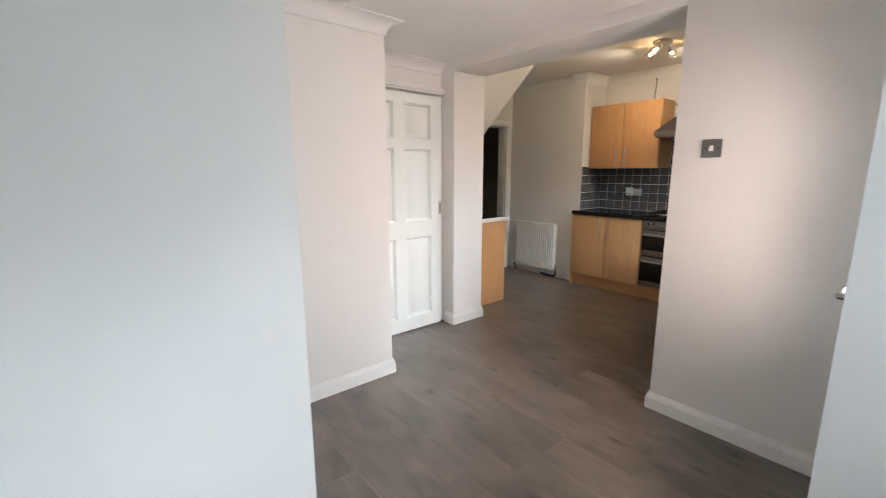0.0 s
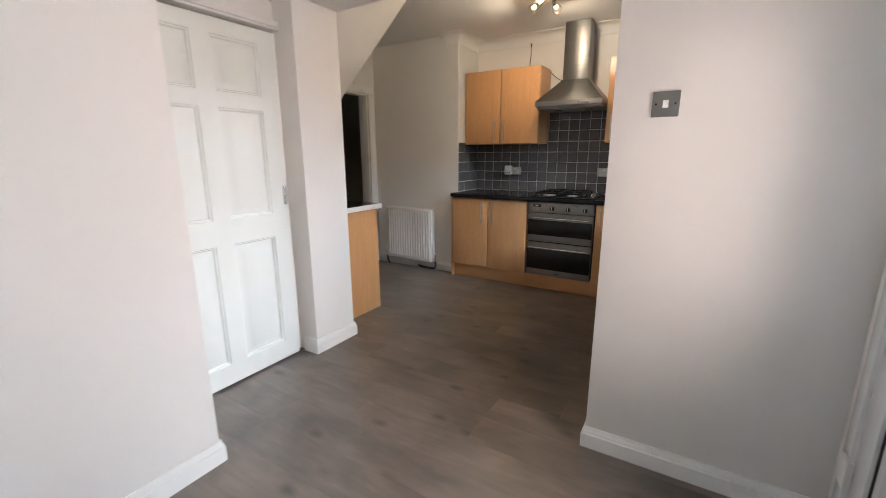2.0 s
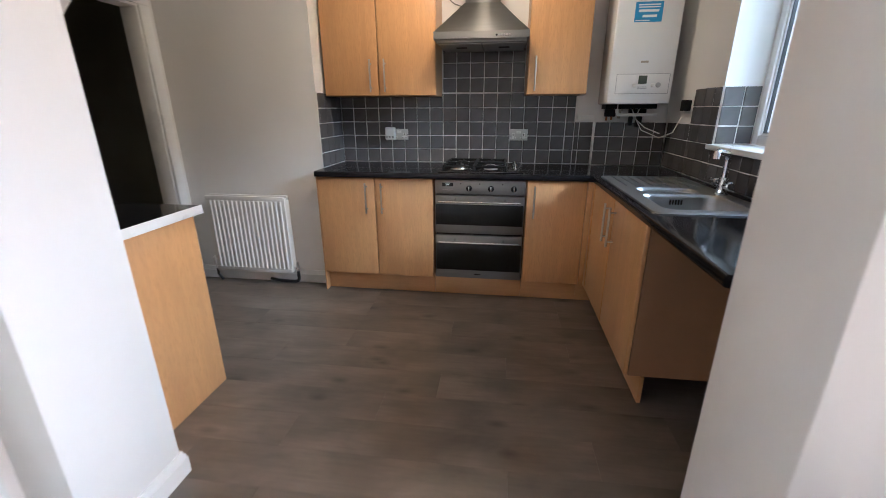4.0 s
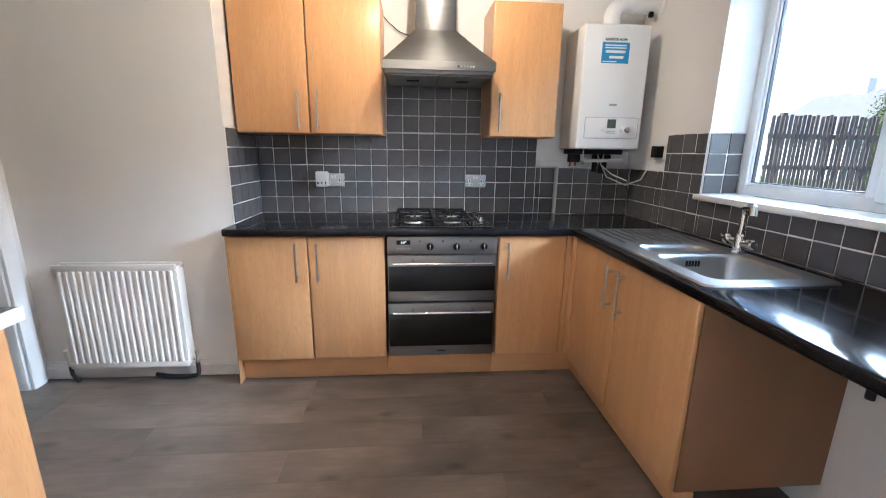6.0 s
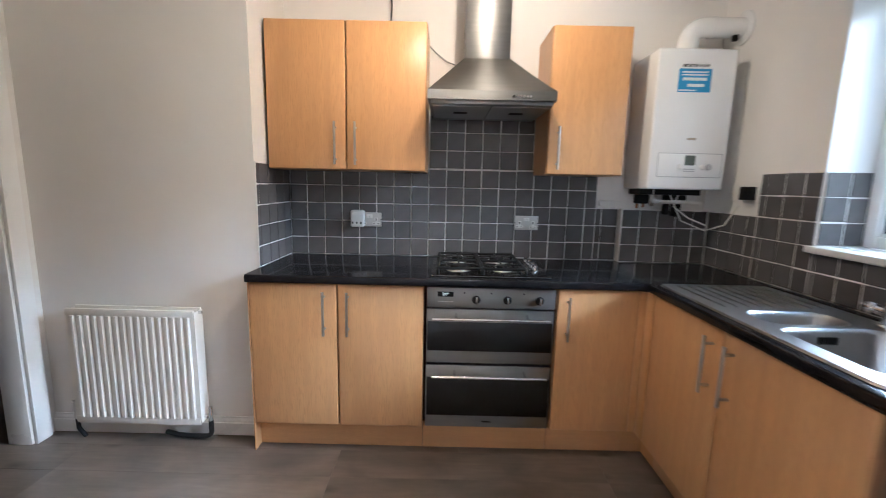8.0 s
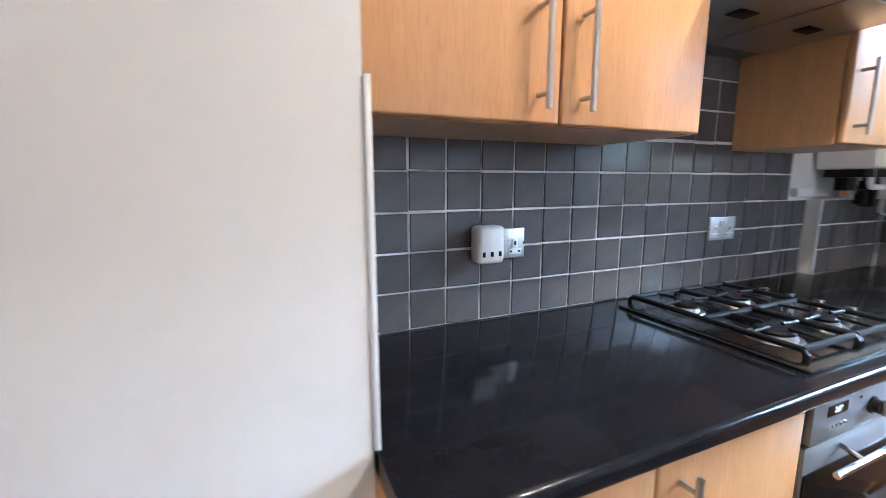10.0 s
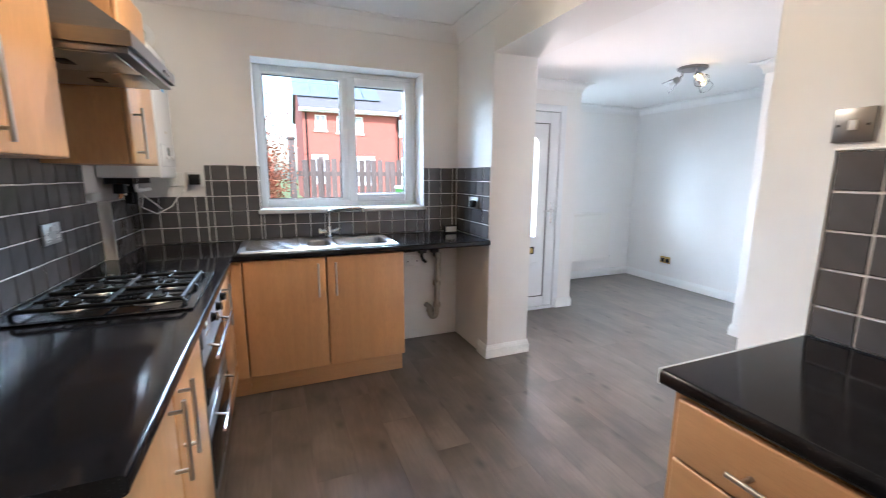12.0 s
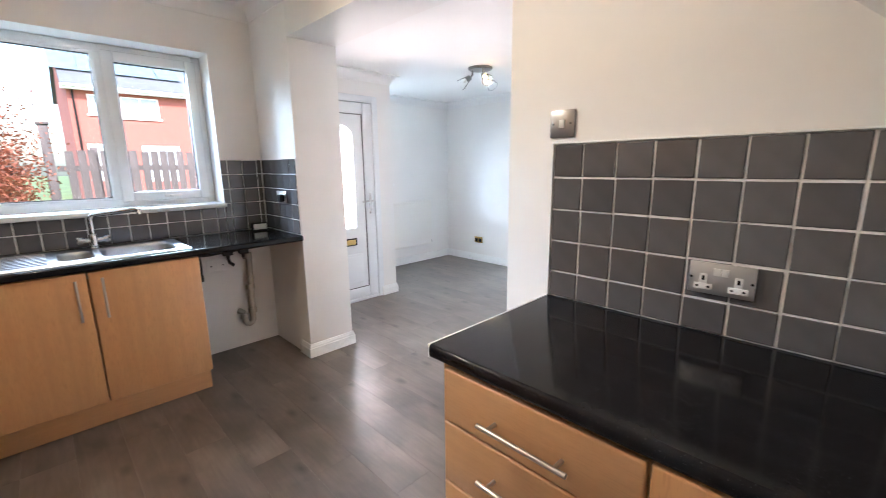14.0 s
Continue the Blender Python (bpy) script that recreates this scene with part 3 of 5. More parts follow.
def bar_handle(parent, put, u, d, z0, z1=None, u1=None):
    """Satin bar on two posts, upright (z1) or level (u1)."""
    bm = bmesh.new()
    off = 0.034
    if z1 is not None:
        cyl(bm, put(u, d + off, z0), put(u, d + off, z1), 0.006, n=12)
        for z in (z0 + 0.028, z1 - 0.028):
            cyl(bm, put(u, d - 0.001, z), put(u, d + off, z), 0.005, n=10)
    else:
        cyl(bm, put(u, d + off, z0), put(u1, d + off, z0), 0.006, n=12)
        for w in (u + 0.028, u1 - 0.028):
            cyl(bm, put(w, d - 0.001, z0), put(w, d + off, z0), 0.005, n=10)
    part("handle", bm, NICKEL, parent, "satin nickel bar handle")


def cabinet(name, put, u0, u1, z0, z1, depth, doors, label, handle_z, plinth=None, category="cabinet", group="", sides=BEECH, top=True):
    """Carcass, doors with bar handles and, for base units, a plinth. doors: (u0, u1, handle u)."""
    c = thing(name, put((u0 + u1) / 2, depth / 2, 0 if plinth else z0), label, category, group)
    for nm, args in (("side_panel", (u0, 0.003, z0, u0 + 0.018, depth, z1)), ("side_panel", (u1 - 0.018, 0.003, z0, u1, depth, z1)),
                     ("bottom_panel", (u0 + 0.018, 0.003, z0, u1 - 0.018, depth, z0 + 0.018)), ("top_panel", (u0 + 0.018, 0.003, z1 - 0.018, u1 - 0.018, depth, z1)),
                     ("back_panel", (u0 + 0.018, 0.003, z0 + 0.018, u1 - 0.018, 0.015, z1 - 0.018))):
        if top or nm != "top_panel":
            part(nm, LB(put, args), sides, c)
    for a, b, h in doors:
        d = part("door", LB(put, (a + 0.0015, depth + 0.002, z0 + 0.001, b - 0.0015, depth + 0.022, z1 - 0.001), bev=0.006, seg=3), BEECH, c)
        bar_handle(d, put, h, depth + 0.022, *handle_z)
    if plinth:
        part("plinth", LB(put, (u0, plinth - 0.018, 0.001, u1, plinth, z0 - 0.006), bev=0.001), BEECHX, c)
    return c


CZ0, CZ1 = 0.148, 0.868
cabinet("base_cabinet", HOBRUN, 1.640, 2.472, CZ0, CZ1, 0.57, ((1.640, 2.052, 2.10 - 0.10), (2.054, 2.472, 2.112)),
        "beech veneer double base cabinet under black worktop", (0.622, 0.835), 0.53, group="base cabinets")
cabinet("base_cabinet", HOBRUN, 0.62, 1.008, CZ0, CZ1, 0.57, ((0.62, 1.006, 0.958),), "beech veneer narrow base cabinet beside the oven", (0.622, 0.835), 0.53, group="base cabinets")
end = thing("end_panel", (-0.28, 2.475, 0), "beech end panel closing the base cabinets", "panel")
part("board", B((-0.588, 2.4725, 0.0, -0.003, 2.4785, CZ1), bev=0.001), BEECH, end)
part("edge_band", B((-0.5905, 2.4728, 0.001, -0.5885, 2.4782, CZ1 - 0.001)), BEECHX, end)
oven_plinth = thing("plinth_board", (-0.53, 1.32, 0), "beech plinth board under the oven", "plinth")
part("board", B((-0.53, 1.010, 0.001, -0.512, 1.638, 0.142), bev=0.001), BEECHX, oven_plinth)
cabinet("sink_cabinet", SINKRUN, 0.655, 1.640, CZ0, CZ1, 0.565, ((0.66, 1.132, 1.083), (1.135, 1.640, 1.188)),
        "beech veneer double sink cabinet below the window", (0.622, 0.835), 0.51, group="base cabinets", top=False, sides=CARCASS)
post = thing("corner_post", (-0.60, 0.60, 0), "beech corner filler post between the cabinets", "panel")
part("board", B((-0.654, 0.555, CZ0, -0.575, 0.587, CZ1), (-0.592, 0.587, CZ0, -0.56, 0.619, CZ1), bev=0.001), BEECH, post)
part("plinth", B((-0.5298, 0.5102, 0.001, -0.512, 0.6195, 0.142), (-0.6545, 0.492, 0.001, -0.512, 0.5098, 0.142)), BEECHX, post)

cabinet("wall_cabinet", HOBRUN, 1.656, 2.466, 1.408, 2.132, 0.30, ((1.656, 2.060, 2.012), (2.062, 2.466, 2.115)),
        "beech veneer double wall cabinet above grey tiles", (1.432, 1.645), group="wall cabinets")
cabinet("wall_cabinet", HOBRUN, 0.64, 1.034, 1.408, 2.130, 0.30, ((0.64, 1.034, 0.985),), "beech veneer single wall cabinet beside the hood", (1.432, 1.645), group="wall cabinets")

# drawer units along the middle wall
PF = 0.57
du = thing("drawer_unit", PENIN(2.83, 0.3, 0), "beech veneer drawer unit under black worktop", "drawers", "base cabinets")
for args in ((2.575, 0.003, CZ0, 2.593, PF, CZ1), (3.062, 0.003, CZ0, 3.08, PF, CZ1)):
    part("side_panel", LB(PENIN, args), BEECH, du)
part("bottom_panel", LB(PENIN, (2.593, 0.003, CZ0, 3.062, PF, CZ0 + 0.018)), BEECH, du)
part("top_rail", LB(PENIN, (2.593, 0.003, CZ1 - 0.018, 3.062, PF, CZ1)), BEECH, du)
for z0, z1 in ((0.715, 0.862), (0.535, 0.711), (0.345, 0.531), (0.150, 0.341)):
    d = part("drawer_front", LB(PENIN, (2.577, PF + 0.002, z0, 3.078, PF + 0.022, z1), bev=0.006, seg=3), BEECHX, du)
    bar_handle(d, PENIN, 2.72, PF + 0.022, (z0 + z1) / 2 + 0.004 if z1 < 0.8 else 0.780, u1=2.948)
part("plinth", LB(PENIN, (2.575, 0.51, 0.001, 3.08, 0.528, 0.142)), BEECHX, du)
cabinet("base_cabinet", PENIN, 3.084, 3.585, CZ0, CZ1, PF, ((3.084, 3.585, 3.14),), "beech veneer base cabinet beside the drawers", (0.622, 0.835), 0.528, group="base cabinets")
ep = thing("end_panel", PENIN(2.55, 0.3, 0), "beech end panel of the drawer units facing the dining room", "panel")
part("board", B((XW + 0.002, 2.545, 0.0, XW + 0.555, 2.571, CZ1), bev=0.002), BEECH, ep)
part("edge_band", B((XW + 0.5555, 2.546, 0.001, XW + 0.5575, 2.570, CZ1 - 0.001)), BEECHX, ep)

# worktops, with rounded front edges
WT0, WT1 = 0.872, 0.910


def nosing(lo, hi, z0=WT0, z1=WT1, r=0.012):
    """Outline of a worktop strip from lo to hi with a rounded edge at hi."""
    return [(lo, z0), (hi - r, z0)] + [(hi - r + r * math.cos(t), z0 + r + r * math.sin(t)) for t in (-math.pi / 2 + math.pi / 2 * i / 4 for i in range(1, 5))] + \
        [(hi - r + r * math.cos(t), z1 - r + r * math.sin(t)) for t in (math.pi / 2 * i / 4 for i in range(5))] + [(lo, z1)]


wt = thing("worktop", (-0.62, 0.62, WT0), "glossy black speckled laminate worktop, L-shaped", "worktop")
bm = bmesh.new()
prism(bm, nosing(0.002, 0.620), lambda u, v, w: (-u, w, v), 0.6212, 2.4765)
part("cooker_run_top", bm, WORKTOP, wt)
bm = bmesh.new()
prism(bm, nosing(0.545, 0.604), lambda u, v, w: (w, u, v), -2.283, -0.6205)
part("front_edge", bm, WORKTOP, wt)
part("corner_top", B((-0.6200, 0.002, WT0, -0.002, 0.6205, WT1)), WORKTOP, wt)
for b_ in ((-0.655, 0.002, WT0, -0.6203, 0.5448, WT1), (-1.605, 0.002, WT0, -0.655, 0.095, WT1), (-2.283, 0.002, WT0, -1.605, 0.5448, WT1)):
    part("sink_run_top", B(b_), WORKTOP, wt)
wt2 = thing("worktop", (-1.97, 3.0, WT0), "glossy black speckled laminate worktop over the drawers", "worktop")
bm = bmesh.new()
prism(bm, nosing(0.002, 0.595), lambda u, v, w: (XW + u, w, v), 2.526, 3.597)
part("top", bm, WORKTOP, wt2)
part("edging_strip", B((XW + 0.002, 2.520, WT0, XW + 0.592, 2.5255, WT1 + 0.001), bev=0.001), GLOSS, wt2, "white end edging strip")

# sink: deck with two bowls and a ridged drainer
sk = thing("sink", (-1.13, 0.32, WT1), "stainless steel one and a half bowl sink with drainer", "sink")


def rrect(bm, cx, cy, hx, hy, r, z, n=5):
    pts = []
    for sx, sy, a0 in ((1, 1, 0), (-1, 1, 90), (-1, -1, 180), (1, -1, 270)):
        for i in range(n + 1):
            t = radians(a0 + 90 * i / n)
            pts.append(bm.verts.new((cx + sx * (hx - r) + r * math.cos(t), cy + sy * (hy - r) + r * math.sin(t), z)))
    return pts


def loop_edges(bm, vs):
    return [bm.edges.get((a, b)) or bm.edges.new((a, b)) for a, b in zip(vs, vs[1:] + vs[:1])]


deck = bmesh.new()
o1, o2 = rrect(deck, -1.13, 0.32, 0.495, 0.245, 0.03, WT1 + 0.001), rrect(deck, -1.13, 0.32, 0.490, 0.240, 0.028, WT1 + 0.008)
bridge(deck, o1, o2)
BOWLS = ((-1.395, 0.325, 0.175, 0.175, 0.17), (-1.115, 0.335, 0.075, 0.145, 0.11))
tops = [rrect(deck, cx, cy, hx, hy, 0.055, WT1 + 0.008) for cx, cy, hx, hy, dp in BOWLS]
es = loop_edges(deck, o2)
for t in tops:
    es += loop_edges(deck, t)
bmesh.ops.triangle_fill(deck, edges=es, use_beauty=True)
part("deck", deck, SINKM, sk)
for cx, cy, hx, hy, dp in BOWLS:
    bm = bmesh.new()
    rings = [rrect(bm, cx, cy, hx - o, hy - o, max(0.02, 0.055 - o * 0.3), WT1 + z) for o, z in
             ((0, 0.008), (0.004, 0.004), (0.008, -0.01), (0.016, -dp + 0.03), (0.026, -dp + 0.008), (0.045, -dp))]
    for a, b in zip(rings, rings[1:]):
        bridge(bm, a, b)
    bm.faces.new(rings[-1])
    bowl = part("bowl", bm, SINKM, sk)
    bm = bmesh.new()
    lathe(bm, (cx, cy, WT1 - dp), (0, 0, 1), [(0.036, 0.0005), (0.036, 0.003), (0.028, 0.003), (0.012, 0.001)])
    part("drain", bm, CHROME, bowl)
for i in range(9):
    y = 0.135 + 0.046 * i
    bm = bmesh.new()
    tube(bm, [(-0.68, y, WT1 + 0.0085), (-0.70, y, WT1 + 0.011), (-0.98, y, WT1 + 0.0105), (-1.0, y, WT1 + 0.008)], 0.0035, 6)
    part("drainer_ridge", bm, SINKM, sk)
for i in range(5):
    part("overflow", B((-1.2345, 0.30 + 0.013 * i, 0.868, -1.2290, 0.306 + 0.013 * i, 0.892)), BLACK, sk)

tap = thing("mixer_tap", (-1.215, 0.125, WT1 + 0.008), "chrome kitchen mixer tap with two levers", "tap")
TX, TY, TZ = -1.215, 0.125, WT1 + 0.008
bm = bmesh.new()
lathe(bm, (TX, TY, TZ), (0, 0, 1), [(0.030, 0), (0.030, 0.008), (0.022, 0.014), (0.021, 0.075), (0.016, 0.085)])
part("body", bm, CHROME, tap)
bm = bmesh.new()
tube(bm, [(TX, TY, TZ + 0.08), (TX, TY, TZ + 0.16)] + arc((TX - 0.025, TY + 0.018, TZ + 0.165), (0.025, -0.018, 0), (0, 0, 0.033), 6) +
     [(TX - 0.195, TY + 0.140, TZ + 0.222), (TX - 0.213, TY + 0.153, TZ + 0.220), (TX - 0.218, TY + 0.157, TZ + 0.192)], 0.0135, 14)
part("spout", bm, CHROME, tap)
for s in (-1, 1):
    bm = bmesh.new()
    cyl(bm, (TX, TY, TZ + 0.045), (TX + s * 0.05, TY, TZ + 0.05), 0.014)
    lathe(bm, (TX + s * 0.05, TY, TZ + 0.05), (s, 0, 0.1), [(0.019, 0), (0.021, 0.006), (0.021, 0.02), (0.015, 0.026)])
    tube(bm, [(TX + s * 0.066, TY, TZ + 0.055), (TX + s * 0.072, TY + 0.03, TZ + 0.07)], 0.006, 8)
    part("lever", bm, CHROME, tap)

# hob
HX0, HX1, HY0, HY1, HZ = -0.577, -0.072, 1.036, 1.608, 0.911
hob = thing("gas_hob", (-0.32, 1.32, HZ), "stainless steel four-burner gas hob with black grates", "hob")
part("plate", B((HX0, HY0, HZ, HX1, HY1, HZ + 0.009), bev=0.004), HOBM, hob)
BURN = ((-0.20, 1.475, 0.036), (-0.20, 1.255, 0.045), (-0.435, 1.475, 0.045), (-0.435, 1.255, 0.032))
for x, y, r in BURN:
    bm = bmesh.new()
    lathe(bm, (x, y, HZ + 0.009), (0, 0, 1), [(r + 0.018, 0), (r + 0.016, 0.003), (r + 0.004, 0.004), (r, 0.014), (r - 0.004, 0.016)])
    bn = part("burner", bm, NICKEL, hob)
    bm = bmesh.new()
    lathe(bm, (x, y, HZ + 0.025), (0, 0, 1), [(r - 0.002, 0), (r - 0.001, 0.006), (r - 0.006, 0.010), (0.004, 0.011)])
    part("burner_cap", bm, BLACK, bn)
for y0, y1 in ((1.37, 1.575), (1.155, 1.36)):
    bm = bmesh.new()
    z, r = HZ + 0.036, 0.0075
    xm, ym = -0.32, (y0 + y1) / 2
    x0, x1 = -0.55, -0.09
    tube(bm, [(x0, y0, HZ + 0.01), (x0, y0, z - 0.01), (x0 + 0.01, y0, z), (x1 - 0.01, y0, z), (x1, y0, z - 0.01), (x1, y0, HZ + 0.01)], r, 8)
    tube(bm, [(x0, y1, HZ + 0.01), (x0, y1, z - 0.01), (x0 + 0.01, y1, z), (x1 - 0.01, y1, z), (x1, y1, z - 0.01), (x1, y1, HZ + 0.01)], r, 8)
    for x in (x0 + 0.01, xm, x1 - 0.01):
        tube(bm, [(x, y0, z), (x, y1, z)], r, 8)
    for x in (-0.20, -0.435):
        for dx, dy in ((1, 0), (-1, 0), (0, 1), (0, -1)):
            tube(bm, [(x + dx * 0.105, ym + dy * 0.10, z), (x + dx * 0.028, ym + dy * 0.028, z + 0.004)], 0.0045, 6)
    part("grate", bm, BLACK, hob, "black cast pan support")
for i in range(4):
    bm = bmesh.new()
    x = -0.42 + 0.075 * i
    lathe(bm, (x, 1.085, HZ + 0.009), (0, 0, 1), [(0.021, 0), (0.021, 0.004), (0.017, 0.006), (0.015, 0.026), (0.012, 0.028)])
    part("knob", bm, CHROME, hob)

# double oven
ov = thing("double_oven", (-0.3, 1.322, 0.15), "built-under stainless steel double oven with dark glass", "oven")
OY0, OY1 = 1.018, 1.626
part("body", B((-0.56, OY0 + 0.005, 0.15, -0.05, OY1 - 0.005, 0.866)), BLACK, ov)
cp = part("control_panel", B((-0.598, OY0, 0.768, -0.562, OY1, 0.866), bev=0.003), STEEL, ov)
for y in (1.093, 1.245, 1.392):
    bm = bmesh.new()
    lathe(bm, (-0.598, y, 0.810), (-1, 0, 0), [(0.020, 0), (0.020, 0.004), (0.016, 0.006), (0.015, 0.016)], 18)
    kn = part("knob", bm, BLACK, cp)
    part("grip", B((-0.624, y - 0.004, 0.793, -0.612, y + 0.004, 0.828), bev=0.002), CHROME, kn)
part("display", B((-0.5995, 1.500, 0.822, -0.598, 1.575, 0.846)), BLACKGLASS, cp)
text_part("2:09", 0.017, pose(-0.6000, 1.537, 0.834, 90, 0, -90), LED, cp, "display_digits", 0.0002)
for y in (1.165, 1.318, 1.445):
    part("indicator", B((-0.6, y, 0.838, -0.598, y + 0.007, 0.845), bev=0.0008), BLACK, cp)
for i in range(5):
    part("button", B((-0.602, 1.502 + 0.015 * i, 0.795, -0.598, 1.511 + 0.015 * i, 0.801), bev=0.001), CHROME, cp)
for z0, z1, hz in ((0.490, 0.760, 0.722), (0.155, 0.478, 0.435)):
    d = part("oven_door", B((-0.592, OY0, z0, -0.564, OY1, z1), bev=0.003), STEEL, ov)
    part("glass", B((-0.5955, OY0 + 0.006, z0 + 0.062, -0.592, OY1 - 0.006, z1 - 0.062), bev=0.001), BLACKGLASS, d, "dark oven door glass")
    bm = bmesh.new()
    cyl(bm, (-0.635, OY0 + 0.03, hz), (-0.635, OY1 - 0.03, hz), 0.007)
    for y in (OY0 + 0.13, OY1 - 0.14):
        cyl(bm, (-0.590, y, hz + 0.012), (-0.635, y, hz), 0.006)
    part("handle", bm, CHROME, d, "polished bar handle")
part("badge", B((-0.5935, 1.300, 0.182, -0.592, 1.346, 0.188)), BLACK, d, "small dark maker's badge")

# cooker hood
hd = thing("cooker_hood", (-0.25, 1.342, 1.70), "stainless steel chimney cooker hood above the hob", "cooker hood")
Y0, Y1, X0 = 1.044, 1.642, -0.498
C0, C1, CX = 1.236, 1.464, -0.25
bm = bmesh.new()
vs = []
for (xa, ya, yb, z) in ((X0 + 0.012, Y0 + 0.012, Y1 - 0.012, 1.736), (X0, Y0, Y1, 1.735), (X0, Y0, Y1, 1.777), (X0 + 0.004, Y0 + 0.004, Y1 - 0.004, 1.781), (-0.366, 1.145, 1.552, 1.885), (CX - 0.004, C0 - 0.004, C1 + 0.004, 1.985)):
    vs.append([bm.verts.new(p) for p in ((xa, ya, z), (xa, yb, z), (-0.002, yb, z), (-0.002, ya, z))])
for a, b in zip(vs, vs[1:]):
    bridge(bm, a, b)
part("canopy", bm, STEEL, hd)
part("chimney", B((CX, C0, 1.98, -0.002, C1, KC - 0.001), bev=0.002), STEEL, hd)
bm = B((X0 + 0.013, Y0 + 0.013, 1.716, -0.01, Y1 - 0.013, 1.7355), bev=0.002)
under = part("underside", bm, DARKMET, hd, "grey steel filter tray under the hood")
for y0, y1 in ((1.06, 1.335), (1.345, 1.62)):
    f = part("filter", B((X0 + 0.05, y0, 1.7115, -0.09, y1, 1.7158), bev=0.002), NICKEL, under)
    part("latch", B((-0.30, (y0 + y1) / 2 - 0.035, 1.708, -0.26, (y0 + y1) / 2 + 0.035, 1.7113), bev=0.001), BLACK, f)
for i in range(6):
    bm = bmesh.new()
    cyl(bm, (X0 + 0.001, 1.165 + 0.016 * i, 1.752), (X0 - 0.004, 1.165 + 0.016 * i, 1.752), 0.0055, n=12)
    part("button", bm, CHROME if i < 5 else BLACK, hd)
cb = thing("cable", (-0.03, 1.55, 2.0), "thin black cable from the hood to the cabinet top", "cable")
bm = bmesh.new()
tube(bm, [(-0.02, 1.655, 2.11), (-0.02, 1.62, 2.075), (-0.02, 1.56, 2.03), (-0.02, 1.50, 2.01), (-0.02, 1.465, 2.008)], 0.003, 6)
part("flex", bm, RUBBER, cb)
cb = thing("cable_end", (-0.015, 1.87, 2.14), "loose wires hanging from the wall over the cabinet", "cable")
bm = bmesh.new()
tube(bm, [(-0.001, 1.872, 2.40), (-0.012, 1.873, 2.39), (-0.02, 1.870, 2.30), (-0.025, 1.876, 2.22), (-0.02, 1.872, 2.133)], 0.004, 6)
cyl(bm, (-0.012, 1.873, 2.37), (-0.014, 1.873, 2.405), 0.007, n=8)
part("flex", bm, RUBBER, cb)
bxx = thing("junction_box", (-0.08, 1.88, 2.132), "small white junction box on the wall cabinet", "junction box")
part("case", B((-0.11, 1.84, 2.132, -0.05, 1.93, 2.165), bev=0.004), PLASTIC, bxx)

# boiler
bo = thing("boiler", (-0.15, 0.30, 1.344), "white wall-hung gas boiler with blue sticker", "boiler")
BX = -0.300
part("case", B((BX, 0.103, 1.346, -0.012, 0.499, 2.043), bev=0.010, seg=3), BOILERW, bo)
bm = bmesh.new()
fasc = B((BX - 0.004, 0.128, 1.412, BX - 0.0005, 0.452, 1.528), bev=0.0018)
fa = part("control_fascia", fasc, BOILERW, bo)
part("outline", B((BX - 0.0012, 0.126, 1.408, BX - 0.0003, 0.454, 1.4115), (BX - 0.0012, 0.126, 1.5285, BX - 0.0003, 0.454, 1.532), (BX - 0.0012, 0.1235, 1.411, BX - 0.0003, 0.127, 1.529), (BX - 0.0012, 0.453, 1.411, BX - 0.0003, 0.4565, 1.529)), GREYP, bo)
part("display", B((BX - 0.0065, 0.265, 1.470, BX - 0.004, 0.318, 1.520), bev=0.001), GREENLCD, fa, "grey boiler display")
for y, z, r in ((0.192, 1.462, 0.016), (0.225, 1.462, 0.013), (0.34, 1.462, 0.013)):
    bm = bmesh.new()
    lathe(bm, (BX - 0.004, y, z), (-1, 0, 0), [(r, 0), (r, 0.004), (r * 0.8, 0.008)], 18)
    part("knob", bm, GREYP if r > 0.015 else PLASTIC, fa)
for i, z in enumerate((1.448, 1.438)):
    part("print_bar", B((BX - 0.0045, 0.262, z, BX - 0.004, 0.322, z + 0.005)), GREYP, fa)
part("badge", B((BX - 0.0012, 0.270, 1.597, BX - 0.0003, 0.316, 1.609)), PIPEG, bo, "grey maker's badge")
st = part("sticker", B((BX - 0.0012, 0.228, 1.832, BX - 0.0003, 0.392, 1.945)), BLUE, bo, "blue and white advice sticker")
part("sticker_head", B((BX - 0.0012, 0.228, 1.9455, BX - 0.0003, 0.392, 1.972)), GLOSS, st)
text_part("REGISTER NOW", 0.0185, pose(BX - 0.0016, 0.310, 1.959, 90, 0, -90), BLACK, st, "lettering", 0.0002)
for y0, y1, z0, z1 in ((0.245, 0.375, 1.925, 1.932), (0.245, 0.375, 1.912, 1.918), (0.25, 0.37, 1.888, 1.902), (0.26, 0.345, 1.858, 1.872), (0.30, 0.385, 1.838, 1.844)):
    part("print_bar", B((BX - 0.0018, y0, z0, BX - 0.0012, y1, z1)), GLOSS, st)
bm = bmesh.new()
cyl(bm, (-0.155, 0.285, 2.043), (-0.155, 0.285, 2.065), 0.062, n=24)
tube(bm, [(-0.155, 0.285, 2.06), (-0.155, 0.285, 2.10)] + arc((-0.155, 0.205, 2.11), (0, 0.08, 0), (0, 0, 0.08), 8) + [(-0.155, 0.001, 2.192)], 0.05, 24)
lathe(bm, (-0.155, 0.155, 2.19), (0, 1, 0), [(0.053, 0), (0.053, 0.02)], 24)
lathe(bm, (-0.155, 0.001, 2.192), (0, 1, 0), [(0.085, 0), (0.085, 0.006), (0.06, 0.012)], 28)
part("flue", bm, BOILERW, bo, "white plastic flue elbow into the wall")
